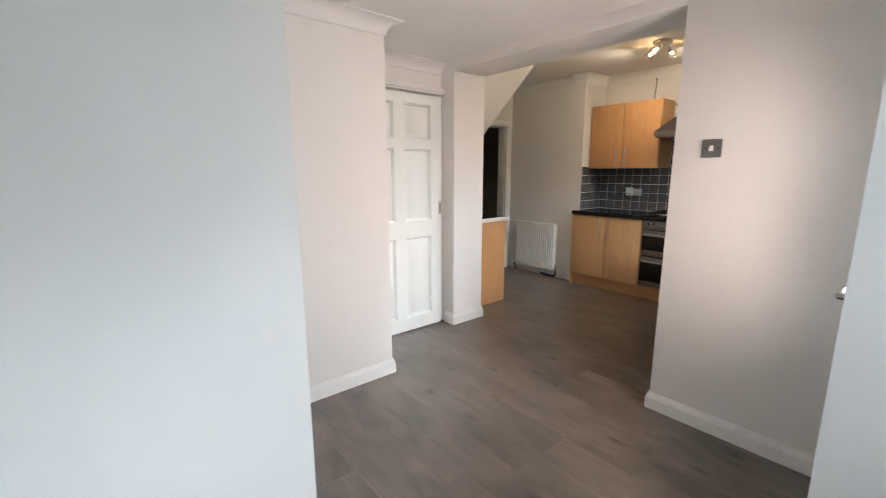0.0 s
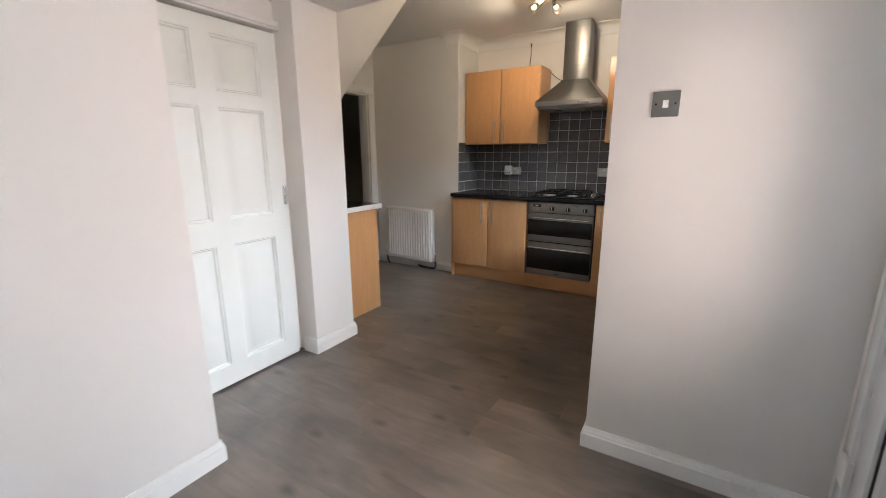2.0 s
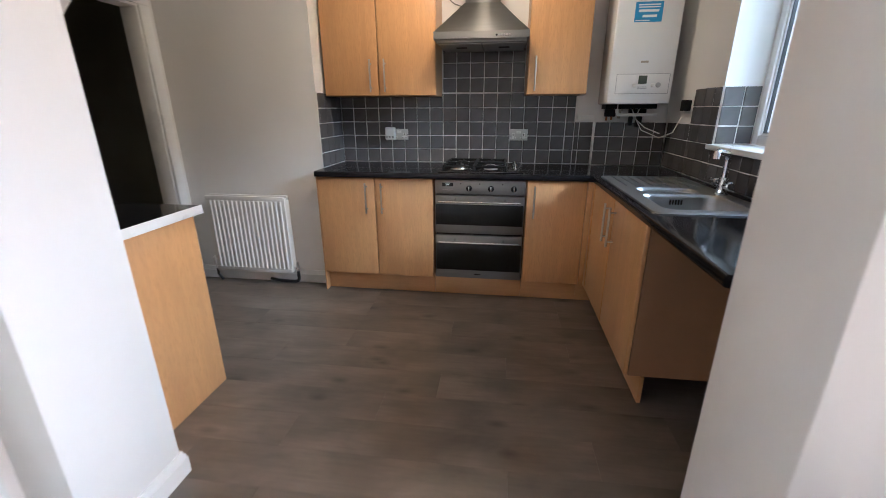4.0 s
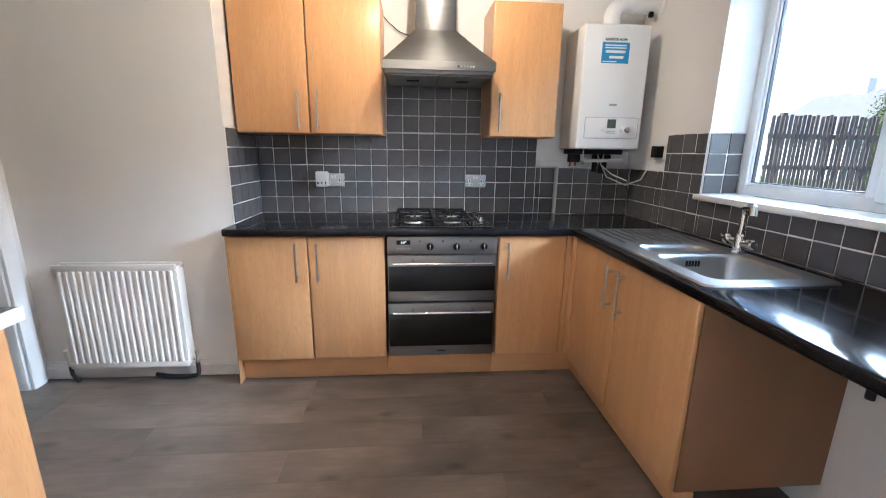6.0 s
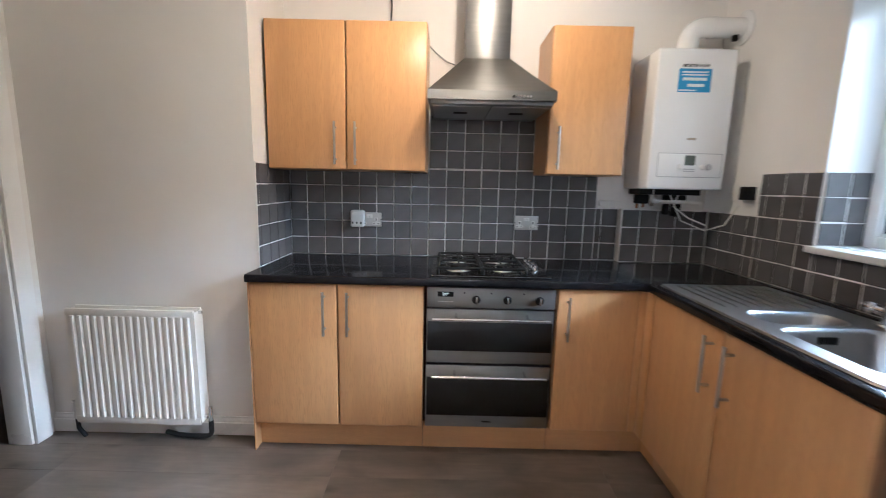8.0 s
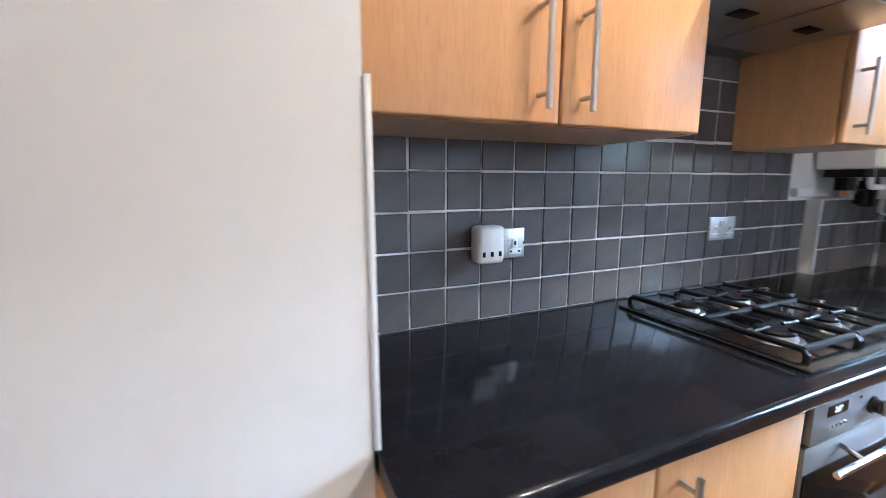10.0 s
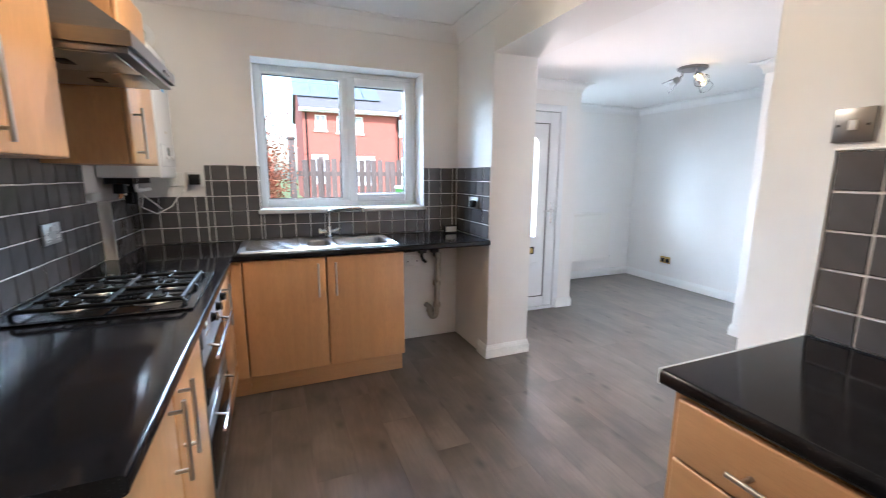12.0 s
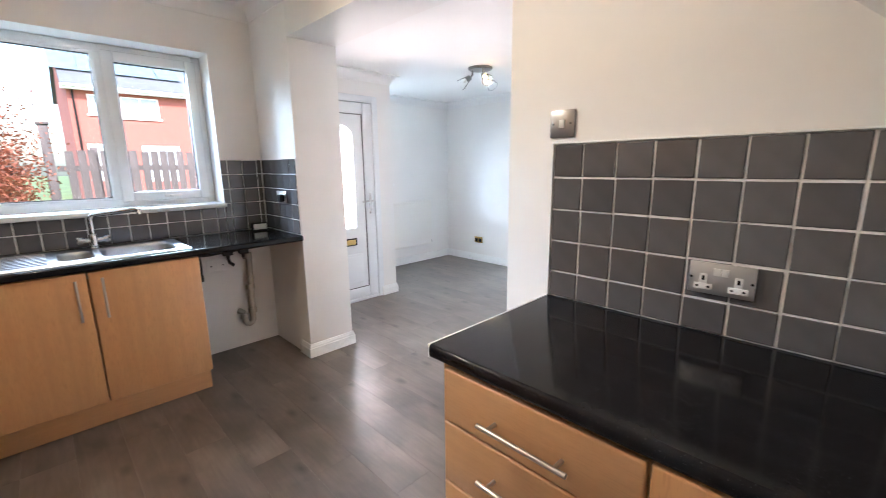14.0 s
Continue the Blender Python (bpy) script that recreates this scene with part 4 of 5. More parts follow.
part("flue_clip", B((-0.20, 0.05, 2.115, -0.18, 0.075, 2.145), bev=0.003), BLACK, bo)
for y, r, m, zb in ((0.44, 0.0075, COPPER, 1.235), (0.405, 0.0075, COPPER, 1.24), (0.355, 0.011, PIPEG, 1.25), (0.27, 0.0075, COPPER, 1.24), (0.20, 0.0075, COPPER, 1.24)):
    bm = bmesh.new()
    tube(bm, [(-0.09, y, 1.346), (-0.09, y, 1.31), (-0.085, y + 0.003, zb)], r, 10)
    lathe(bm, (-0.09, y, 1.30), (0, 0, 1), [(r * 1.7, 0), (r * 1.7, 0.022)], 10)
    part("pipe", bm, m, bo)
bm = bmesh.new()
tube(bm, [(-0.15, 0.39, 1.346), (-0.15, 0.39, 1.30)] + arc((-0.15, 0.365, 1.30), (0, 0.025, 0), (0, 0, -0.025), 5) + [(-0.15, 0.12, 1.277)], 0.011, 10)
part("condensate_pipe", bm, PLASTIC, bo, "white condensate pipe")
for pts in ([(-0.14, 0.30, 1.346), (-0.15, 0.27, 1.27), (-0.12, 0.2, 1.17), (-0.17, 0.09, 1.12), (-0.24, 0.03, 1.16), (-0.31, 0.015, 1.27)],
            [(-0.12, 0.22, 1.346), (-0.14, 0.26, 1.25), (-0.19, 0.2, 1.19), (-0.2, 0.1, 1.15)]):
    bm = bmesh.new()
    tube(bm, [Vector(a).lerp(Vector(b), k / 4) for a, b in zip(pts, pts[1:]) for k in range(4)] + [pts[-1]], 0.004, 6)
    part("flex", bm, PLASTIC, bo, "white cable")
# Black slab and valve boxes also stand for the shadow under the boiler.
part("underside_shade", B((-0.16, 0.13, 1.315, -0.03, 0.47, 1.345)), BLACK, bo, "black slab for the shade under the boiler")
for b in ((-0.11, 0.385, 1.262, -0.06, 0.455, 1.314), (-0.12, 0.18, 1.265, -0.06, 0.29, 1.314), (-0.11, 0.20, 1.19, -0.055, 0.235, 1.264), (-0.10, 0.26, 1.20, -0.06, 0.285, 1.264)):
    part("valve", B(b, bev=0.006), BLACK, bo)
tr = thing("conduit_box", (-0.02, 0.57, 1.25), "short white conduit cover on the wall", "conduit")
part("case", B((-0.03, 0.515, 1.236, -0.009, 0.635, 1.272), bev=0.003), PLASTIC, tr)

# sockets and switches
def plate(name, at, n, wide, high, material, label, parts):
    """A wall plate; n is the outward normal, along x or y."""
    n = Vector(n)
    side = Vector((0, 0, 1)).cross(n)
    at = Vector(at)
    t = thing(name, at, label, "switch" if "switch" in name else "socket")

    def pb(a0, a1, z0, z1, d0, d1, bev):
        p, q = at + side * a0 + n * d0, at + side * a1 + n * d1
        return B((p.x, p.y, at.z + z0, q.x, q.y, at.z + z1), bev=bev)

    part("plate", pb(-wide / 2, wide / 2, -high / 2, high / 2, 0.0005, 0.009, 0.002), material, t)
    for nm, a0, a1, z0, z1, d1, m in parts:
        part(nm, pb(a0, a1, z0, z1, 0.0092, d1, 0.0012), m, t)
    return t


TWIN = [("rocker", -0.017, -0.001, 0.010, 0.030, 0.013, PLASTIC), ("rocker", 0.001, 0.017, 0.010, 0.030, 0.013, PLASTIC)]
for s in (-1, 1):
    c = 0.04 * s
    TWIN += [("insert", c - 0.022, c + 0.022, -0.031, -0.0152, 0.0105, PLASTIC), ("insert", c - 0.009, c + 0.009, -0.015, 0.012, 0.0105, PLASTIC), ("slot", c - 0.0035, c + 0.0035, -0.006, 0.007, 0.0112, BLACK),
             ("slot", c - 0.017, c - 0.009, -0.026, -0.021, 0.0112, BLACK), ("slot", c + 0.009, c + 0.017, -0.026, -0.021, 0.0112, BLACK),
             ("screw", c * 1.72 - 0.003, c * 1.72 + 0.003, -0.003, 0.003, 0.0105, BLACK)]
plate("double_socket", (XW + 0.012, 3.045, 1.068), (1, 0, 0), 0.15, 0.086, SOCKETM, "brushed steel double socket on grey tiles", TWIN)
plate("double_socket", (-0.012, 1.062, 1.128), (-1, 0, 0), 0.142, 0.084, SOCKETM, "brushed steel double socket on grey tiles", TWIN)
plate("double_socket", (-0.012, 2.00, 1.128), (-1, 0, 0), 0.142, 0.084, SOCKETM, "brushed steel double socket with white adapter", TWIN)
ad = thing("plug_adapter", (-0.05, 2.04, 1.09), "white three-way plug adapter in a socket", "plug")
part("case", B((-0.075, 2.025, 1.085, -0.0235, 2.105, 1.185), bev=0.012, seg=3), PLASTIC, ad)
part("slots", B(*[(-0.0765, 2.037 + 0.024 * i, 1.105, -0.075, 2.045 + 0.024 * i, 1.118) for i in range(3)]), BLACK, ad)
for name, at, n in (("light_switch", (XD, 0.405, 1.484), (-1, 0, 0)), ("light_switch", (XW, 2.553, 1.503), (1, 0, 0))):
    plate(name, at, n, 0.088, 0.088, DARKMET, "dark pewter single light switch on white wall",
          [("rocker", -0.009, 0.009, -0.013, 0.013, 0.014, PLASTIC), ("screw", -0.034, -0.028, -0.003, 0.003, 0.0105, BLACK), ("screw", 0.028, 0.034, -0.003, 0.003, 0.0105, BLACK)])
plate("wall_socket", (-5.506, -0.56, 0.31), (1, 0, 0), 0.146, 0.086, BRASS, "brass double socket low on white wall",
      [("insert", -0.058, -0.012, -0.03, 0.02, 0.012, BLACK), ("insert", 0.012, 0.058, -0.03, 0.02, 0.012, BLACK)])
plate("wall_socket", (XW + 0.012, 0.345, 1.165), (1, 0, 0), 0.146, 0.086, SOCKETM, "steel double socket with black plug", TWIN)
pl = thing("plug", (XW + 0.03, 0.385, 1.15), "black plug with cable in a socket", "plug")
part("case", B((XW + 0.0225, 0.36, 1.135, XW + 0.06, 0.41, 1.185), bev=0.008), BLACK, pl)
bm = bmesh.new()
tube(bm, [(XW + 0.05, 0.385, 1.14), (XW + 0.05, 0.37, 1.05), (XW + 0.035, 0.30, 0.96), (XW + 0.06, 0.2, 0.918), (XW + 0.09, 0.16, 0.916)], 0.003, 6)
part("flex", bm, RUBBER, pl)
plate("fused_spur", (-0.27, 0.0, 1.335), (0, 1, 0), 0.10, 0.086, PLASTIC, "white fused spur plate beside the boiler", [("fuse", -0.012, 0.012, -0.012, 0.012, 0.012, PLASTIC)])
plate("wall_socket", (-0.382, 0.0, 1.335), (0, 1, 0), 0.10, 0.10, PLASTIC, "white socket with black boiler plug", [("plug", -0.03, 0.032, -0.034, 0.032, 0.05, BLACK)])
gd = thing("digital_timer", (XW + 0.11, 0.13, WT1), "small dark digital unit with white face on the worktop", "timer")
part("case", B((XW + 0.06, 0.11, WT1 + 0.001, XW + 0.17, 0.15, WT1 + 0.062), bev=0.006), BLACK, gd)
part("face", B((XW + 0.068, 0.150, WT1 + 0.012, XW + 0.162, 0.152, WT1 + 0.054), bev=0.001), PLASTIC, gd)

# radiators
def radiator(put, u0, u1, z0, z1, d0, d1, flutes, label):
    """Two steel panels; put(u, d, z) with d out from the wall."""
    r = thing("radiator", put((u0 + u1) / 2, (d0 + d1) / 2, z0), label, "radiator")
    bm = bmesh.new()
    n = flutes
    prof = [(u0, d1 - 0.012), (u0, d1 - 0.004)]
    step = (u1 - u0 - 0.03) / n
    for i in range(n):
        a = u0 + 0.015 + i * step
        prof += [(a + step * 0.10, d1 - 0.004), (a + step * 0.28, d1 + 0.004), (a + step * 0.60, d1 + 0.004), (a + step * 0.78, d1 - 0.004)]
    prof += [(u1, d1 - 0.004), (u1, d1 - 0.012)]
    if n > 2:
        prism(bm, prof, lambda u, v, w: put(u, v, w), z0 + 0.035, z1 - 0.035)
    else:
        lb(bm, put, u0, d1 - 0.012, z0 + 0.035, u1, d1, z1 - 0.035)
    lb(bm, put, u0, d1 - 0.014, z0, u1, d1 - 0.001, z0 + 0.036, 0.003)
    lb(bm, put, u0, d1 - 0.014, z1 - 0.036, u1, d1 - 0.001, z1, 0.003)
    part("front_panel", bm, RADW, r)
    part("back_panel", LB(put, (u0, d0, z0, u1, d0 + 0.014, z1), bev=0.003), RADW, r)
    part("convector", LB(put, *[(u0 + 0.02 + 0.05 * i, d0 + 0.016, z0 + 0.03, u0 + 0.024 + 0.05 * i, d1 - 0.016, z1 - 0.03) for i in range(int((u1 - u0 - 0.04) / 0.05))]), RADW, r)
    for a in (u0 - 0.004, u1):
        part("side_cover", LB(put, (a, d0, z0 + 0.01, a + 0.004, d1 - 0.004, z1 - 0.01)), RADW, r)
    part("bracket", LB(put, (u0 + 0.1, 0.001, z0 + 0.05, u0 + 0.13, d0, z1 - 0.1), (u1 - 0.13, 0.001, z0 + 0.05, u1 - 0.1, d0, z1 - 0.1)), RADW, r)
    return r


CHIM = lambda u, d, z: (-0.457 - d, u, z)
rad = radiator(CHIM, 2.768, 3.398, 0.103, 0.706, 0.025, 0.098, 17, "white fluted double-panel radiator below bare wall")
for u, s in ((2.758, -1), (3.408, 1)):
    bm = bmesh.new()
    cyl(bm, CHIM(u - s * 0.01, 0.06, 0.135), CHIM(u + s * 0.022, 0.06, 0.135), 0.010, n=12)
    cyl(bm, CHIM(u + s * 0.022, 0.06, 0.105), CHIM(u + s * 0.022, 0.06, 0.185 if s < 0 else 0.165), 0.011, n=12)
    if s > 0:
        lathe(bm, CHIM(u + s * 0.022, 0.06, 0.15), (0, 0, 1), [(0.016, 0), (0.018, 0.01), (0.018, 0.05), (0.012, 0.055)], 14)
    part("valve", bm, CHROME if s < 0 else PLASTIC, rad)
bm = bmesh.new()
tube(bm, [CHIM(2.736, 0.06, 0.11), CHIM(2.736, 0.06, 0.05)] + [CHIM(2.736 + 0.03 - 0.03 * math.cos(t), 0.06, 0.05 - 0.028 * math.sin(t)) for t in (0.4, 0.9, 1.5)] +
     [CHIM(2.85, 0.055, 0.018), CHIM(2.92, 0.05, 0.020), CHIM(2.99, 0.03, 0.022)], 0.012, 10)
part("pipe", bm, RUBBER, rad, "black lagged radiator pipe")
bm = bmesh.new()
tube(bm, [CHIM(3.430, 0.06, 0.11), CHIM(3.428, 0.06, 0.05), CHIM(3.40, 0.055, 0.001)], 0.010, 10)
part("pipe", bm, RUBBER, rad, "black lagged radiator pipe")
bm = bmesh.new()
cyl(bm, CHIM(2.766, 0.055, 0.688), CHIM(2.748, 0.055, 0.688), 0.008, n=10)
part("bleed_valve", bm, CHROME, rad)
BAYW = lambda u, d, z: (-u, RY + d, z)
drad = radiator(BAYW, 4.35, 5.055, 0.25, 0.885, 0.03, 0.10, 1, "white flat-fronted radiator on the dining wall")
bm = bmesh.new()
cyl(bm, BAYW(5.055, 0.045, 0.275), BAYW(5.10, 0.045, 0.275), 0.010, n=10)
cyl(bm, BAYW(5.095, 0.045, 0.255), BAYW(5.095, 0.045, 0.30), 0.013, n=10)
part("valve", bm, BLACK, drad)

# waste pipe under the open worktop
wp = thing("waste_pipe", (-2.08, 0.05, 0.15), "grey plastic washing machine waste trap", "pipe")
bm = bmesh.new()
tube(bm, [(-2.10, 0.05, 0.74), (-2.085, 0.05, 0.24)] + [(-2.085 + 0.03 - 0.03 * math.cos(t), 0.05, 0.22 - 0.035 * math.sin(t)) for t in (0.3, 1.0, 1.57, 2.2, 2.9)] + [(-2.02, 0.05, 0.28), (-2.0, 0.01, 0.29)], 0.0225, 14)
for z in (0.27, 0.46, 0.70):
    lathe(bm, (-2.087, 0.05, z), (0, 0, 1), [(0.031, 0), (0.033, 0.014), (0.031, 0.036)], 14)
lathe(bm, (-2.024, 0.05, 0.235), (0, 0, 1), [(0.031, 0), (0.033, 0.014), (0.031, 0.036)], 14)
part("pipe", bm, PIPEG, wp)
vl = thing("stopcock", (-2.02, 0.07, 0.8), "dark appliance valves under the worktop", "valve")
bm = bmesh.new()
tube(bm, [(-1.66, 0.05, 0.775), (-1.82, 0.05, 0.765), (-1.96, 0.05, 0.772), (-2.22, 0.05, 0.782)], 0.011, 8)
for x in (-1.95, -2.06):
    cyl(bm, (x, 0.06, 0.79), (x, 0.06, 0.715), 0.013, n=10)
    bx(bm, x - 0.032, 0.035, 0.745, x + 0.032, 0.085, 0.775, 0.006)
tube(bm, [(-1.95, 0.06, 0.72), (-1.955, 0.075, 0.69), (-1.975, 0.095, 0.672)], 0.012, 8)
part("valve_body", bm, RUBBER, vl)
plate("wall_socket", (-1.885, 0.0, 0.675), (0, 1, 0), 0.146, 0.086, PLASTIC, "white double socket under the worktop",
      [("rocker", -0.01, 0.01, 0.01, 0.03, 0.013, PLASTIC), ("slot", -0.045, -0.035, -0.01, 0.0, 0.0112, BLACK), ("slot", 0.035, 0.045, -0.01, 0.0, 0.0112, BLACK)])

hs_ = thing("hose_end", (-1.762, 0.07, 0.62), "black flexible hose end hanging under the worktop", "hose")
bm = bmesh.new()
tube(bm, [(-1.755, 0.05, 0.775), (-1.765, 0.065, 0.74), (-1.766, 0.07, 0.68), (-1.762, 0.07, 0.62)], 0.008, 8)
cyl(bm, (-1.762, 0.07, 0.63), (-1.762, 0.07, 0.585), 0.013, n=10)
part("flex", bm, RUBBER, hs_)


# ceiling spotlights
def spot_cluster(at, turns, label, lit, s=1.0, metal=NICKEL):
    x, y, z = at
    t = thing("ceiling_light", at, label, "ceiling light")
    bm = bmesh.new()
    lathe(bm, (x, y, z), (0, 0, -1), [(0.078 * s, 0.0005), (0.078 * s, 0.014), (0.070 * s, 0.022), (0.02, 0.024)], 28)
    part("base", bm, metal, t)
    for i, turn in enumerate(turns):
        a, foot = radians(turn), radians(turns[0] + 120 * i)
        d = Vector((math.cos(a), math.sin(a), 0))
        p = Vector(at) + Vector((math.cos(foot), math.sin(foot), 0)) * (0.05 * s) + Vector((0, 0, -0.022))
        bm = bmesh.new()
        tube(bm, [p, p + Vector((0, 0, -0.025 * s)), p + (d * 0.012 + Vector((0, 0, -0.038))) * s], 0.006 * s, 8)
        arm = part("arm", bm, metal, t)
        aim = (d * 0.82 + Vector((0, 0, -0.57))).normalized()
        q = p + (d * 0.012 + Vector((0, 0, -0.036))) * s
        bm = bmesh.new()
        lathe(bm, q, aim, [(r * s, h * s) for r, h in ((0.010, 0), (0.017, 0.004), (0.019, 0.022), (0.021, 0.024), (0.021, 0.032))], 18)
        part("spot_head", bm, CHROME if metal is NICKEL else metal, arm)
        bm = bmesh.new()
        prof = [(0.020, 0.028), (0.030, 0.060), (0.036, 0.085), (0.033, 0.085), (0.027, 0.060), (0.016, 0.030)]
        rs = [ring(bm, q + aim * (h * s), aim, r * s, 20) for r, h in prof]
        for u, v in zip(rs, rs[1:]):
            bridge(bm, u, v)
        part("shade", bm, SHADEGLASS, arm, "clear glass spotlight shade").visible_shadow = False
        bm = bmesh.new()
        lathe(bm, q + aim * (0.034 * s), aim, [(0.006, 0), (0.012, 0.008), (0.014, 0.022), (0.010, 0.034), (0.003, 0.037)], 14)
        part("bulb", bm, BULB if i in lit else PLASTIC, arm, "glowing warm bulb" if i in lit else "unlit bulb")
        if i in lit:
            lamp = new("bulb_light", bpy.data.lights.new("bulb_light", "SPOT"))
            lamp.data.energy, lamp.data.color, lamp.data.shadow_soft_size = (LAMP_W if len(lit) > 1 else 0.06 * LAMP_W), (1.0, 0.79, 0.56), 0.02
            lamp.data.spot_size, lamp.data.spot_blend = radians(150), 0.8
            lamp.matrix_world = look(q + aim * (0.11 * s), q + aim * 2)
    return t


LAMP_W = 4.7
spot_cluster((-1.06, 1.385, KC), (80, 135, 350), "chrome three-spot ceiling light, switched on", (0, 1, 2))
spot_cluster((-4.13, 0.62, DC), (60, 180, 300), "grey metal three-spot ceiling light with one lit bulb", (0,), 1.45, DARKMET)


# ---- outside things ----
def fence(name, put, u0, u1, z0, z1, pitch, wide, label, gaps=0.0, rails=(0.35, 1.0, 1.55)):
    f = thing(name, put((u0 + u1) / 2, 0, z0), label, "fence")
    me = None
    rng = random.Random(5)
    n = int((u1 - u0) / pitch)
    for i in range(n):
        u = u0 + i * pitch
        if me is None:
            bm = bmesh.new()
            a, b = Vector(put(0, 0, 0)), Vector(put(wide, 0.018, z1 - z0))
            bx(bm, *a, *b)
            bmesh.ops.translate(bm, verts=bm.verts, vec=-a)
            me = mesh_of("slat", bm, FENCE, False)
        ob = new("slat", me)
        ob.parent = f
        ob.location = Vector(put(u, 0, z0 + rng.uniform(-0.02, 0.02))) - f.location
        ob.rotation_euler = (0, rng.uniform(-0.01, 0.01), 0)
    for z in rails:
        part("rail", LB(put, (u0, -0.05, z0 + z, u1, -0.002, z0 + z + 0.09)), FENCE, f)
    k = u0
    while k < u1 + 0.1:
        part("post", LB(put, (k - 0.05, -0.15, z0 - 0.05, k + 0.05, -0.052, z1 + 0.05)), FENCE, f)
        k += 2.4
    return f


fence("fence", lambda u, d, z: (5.0 - d, u, z), -13.0, -2.5, -0.2, 2.09, 0.092, 0.064, "dark weathered picket fence along the garden side", rails=(0.6, 1.25, 1.85))
fence("fence", lambda u, d, z: (u, -5.6 + d, z), -9.0, -1.32, -0.2, 1.68, 0.138, 0.108, "dark weathered picket fence across the front garden")
pt = thing("gate_post", (-1.24, -5.58, -0.2), "tall dark weathered timber gate post", "post")
part("timber", B((-1.30, -5.64, -0.22, -1.18, -5.52, 2.05), bev=0.008), FENCE, pt)
part("cap", B((-1.32, -5.66, 2.05, -1.16, -5.50, 2.09), bev=0.01), FENCE, pt)


def bush(name, at, size, material, label, n, seed):
    """Trunk, limbs and a loose crown of single leaves."""
    rng = random.Random(seed)
    t = thing(name, at, label, "shrub")
    at = Vector(at)
    tips = []
    bm = bmesh.new()
    for i in range(9):
        a, lean = rng.uniform(0, 6.28), rng.uniform(0.1, 0.5)
        d = Vector((math.cos(a) * lean * size[0], math.sin(a) * lean * size[1], size[2] * rng.uniform(0.55, 0.95)))
        tube(bm, [at, at + d * 0.4 + Vector((0, 0, 0.05)), at + d], 0.02, 6)
        tips.append(at + d * 0.55)
        tips.append(at + d)
    part("trunk", bm, BARK, t)
    bm = bmesh.new()
    for i in range(n):
        c = rng.choice(tips) + Vector([rng.gauss(0, 0.22 * s) for s in size])
        r = rng.uniform(0.018, 0.036)
        u = Vector([rng.gauss(0, 1) for _ in range(3)]).normalized()
        w = u.orthogonal().normalized()
        vs = [bm.verts.new(p) for p in (c - u * r, c + w * r * 0.5, c + u * r, c - w * r * 0.5)]
        bm.faces.new(vs)
    part("crown", bm, material, t)


bush("shrub", (-0.52, -5.3, -0.2), (0.85, 0.6, 2.05), LEAFR, "copper-leaved garden shrub by the fence", 19000, 3)
bush("shrub", (6.0, -9.2, -0.2), (0.55, 0.55, 2.45), LEAFG, "yellow-green shrub behind the fence", 9000, 4)
bush("shrub", (-9.5, -20.0, -0.2), (1.6, 1.2, 3.6), LEAFG, "green shrub behind the fence", 5000, 6)

bn = thing("wheelie_bin", (-3.45, -4.7, -0.2), "green plastic wheelie bin with pale lid by the fence", "bin")
bm = bmesh.new()
a = [bm.verts.new(p) for p in ((-3.68, -4.93, -0.16), (-3.22, -4.93, -0.16), (-3.22, -4.47, -0.16), (-3.68, -4.47, -0.16))]
b = [bm.verts.new(p) for p in ((-3.74, -4.99, 1.10), (-3.16, -4.99, 1.10), (-3.16, -4.41, 1.10), (-3.74, -4.41, 1.10))]
bridge(bm, a, b)
bm.faces.new(a[::-1]), bm.faces.new(b)
part("body", bm, BINGREEN, bn)
part("lid", B((-3.76, -5.01, 1.102, -3.14, -4.39, 1.17), bev=0.02), RENDERW, bn)
for x in (-3.65, -3.25):
    bm = bmesh.new()
    cyl(bm, (x - 0.03, -4.95, -0.1), (x + 0.03, -4.95, -0.1), 0.1)
    part("wheel", bm, RUBBER, bn)


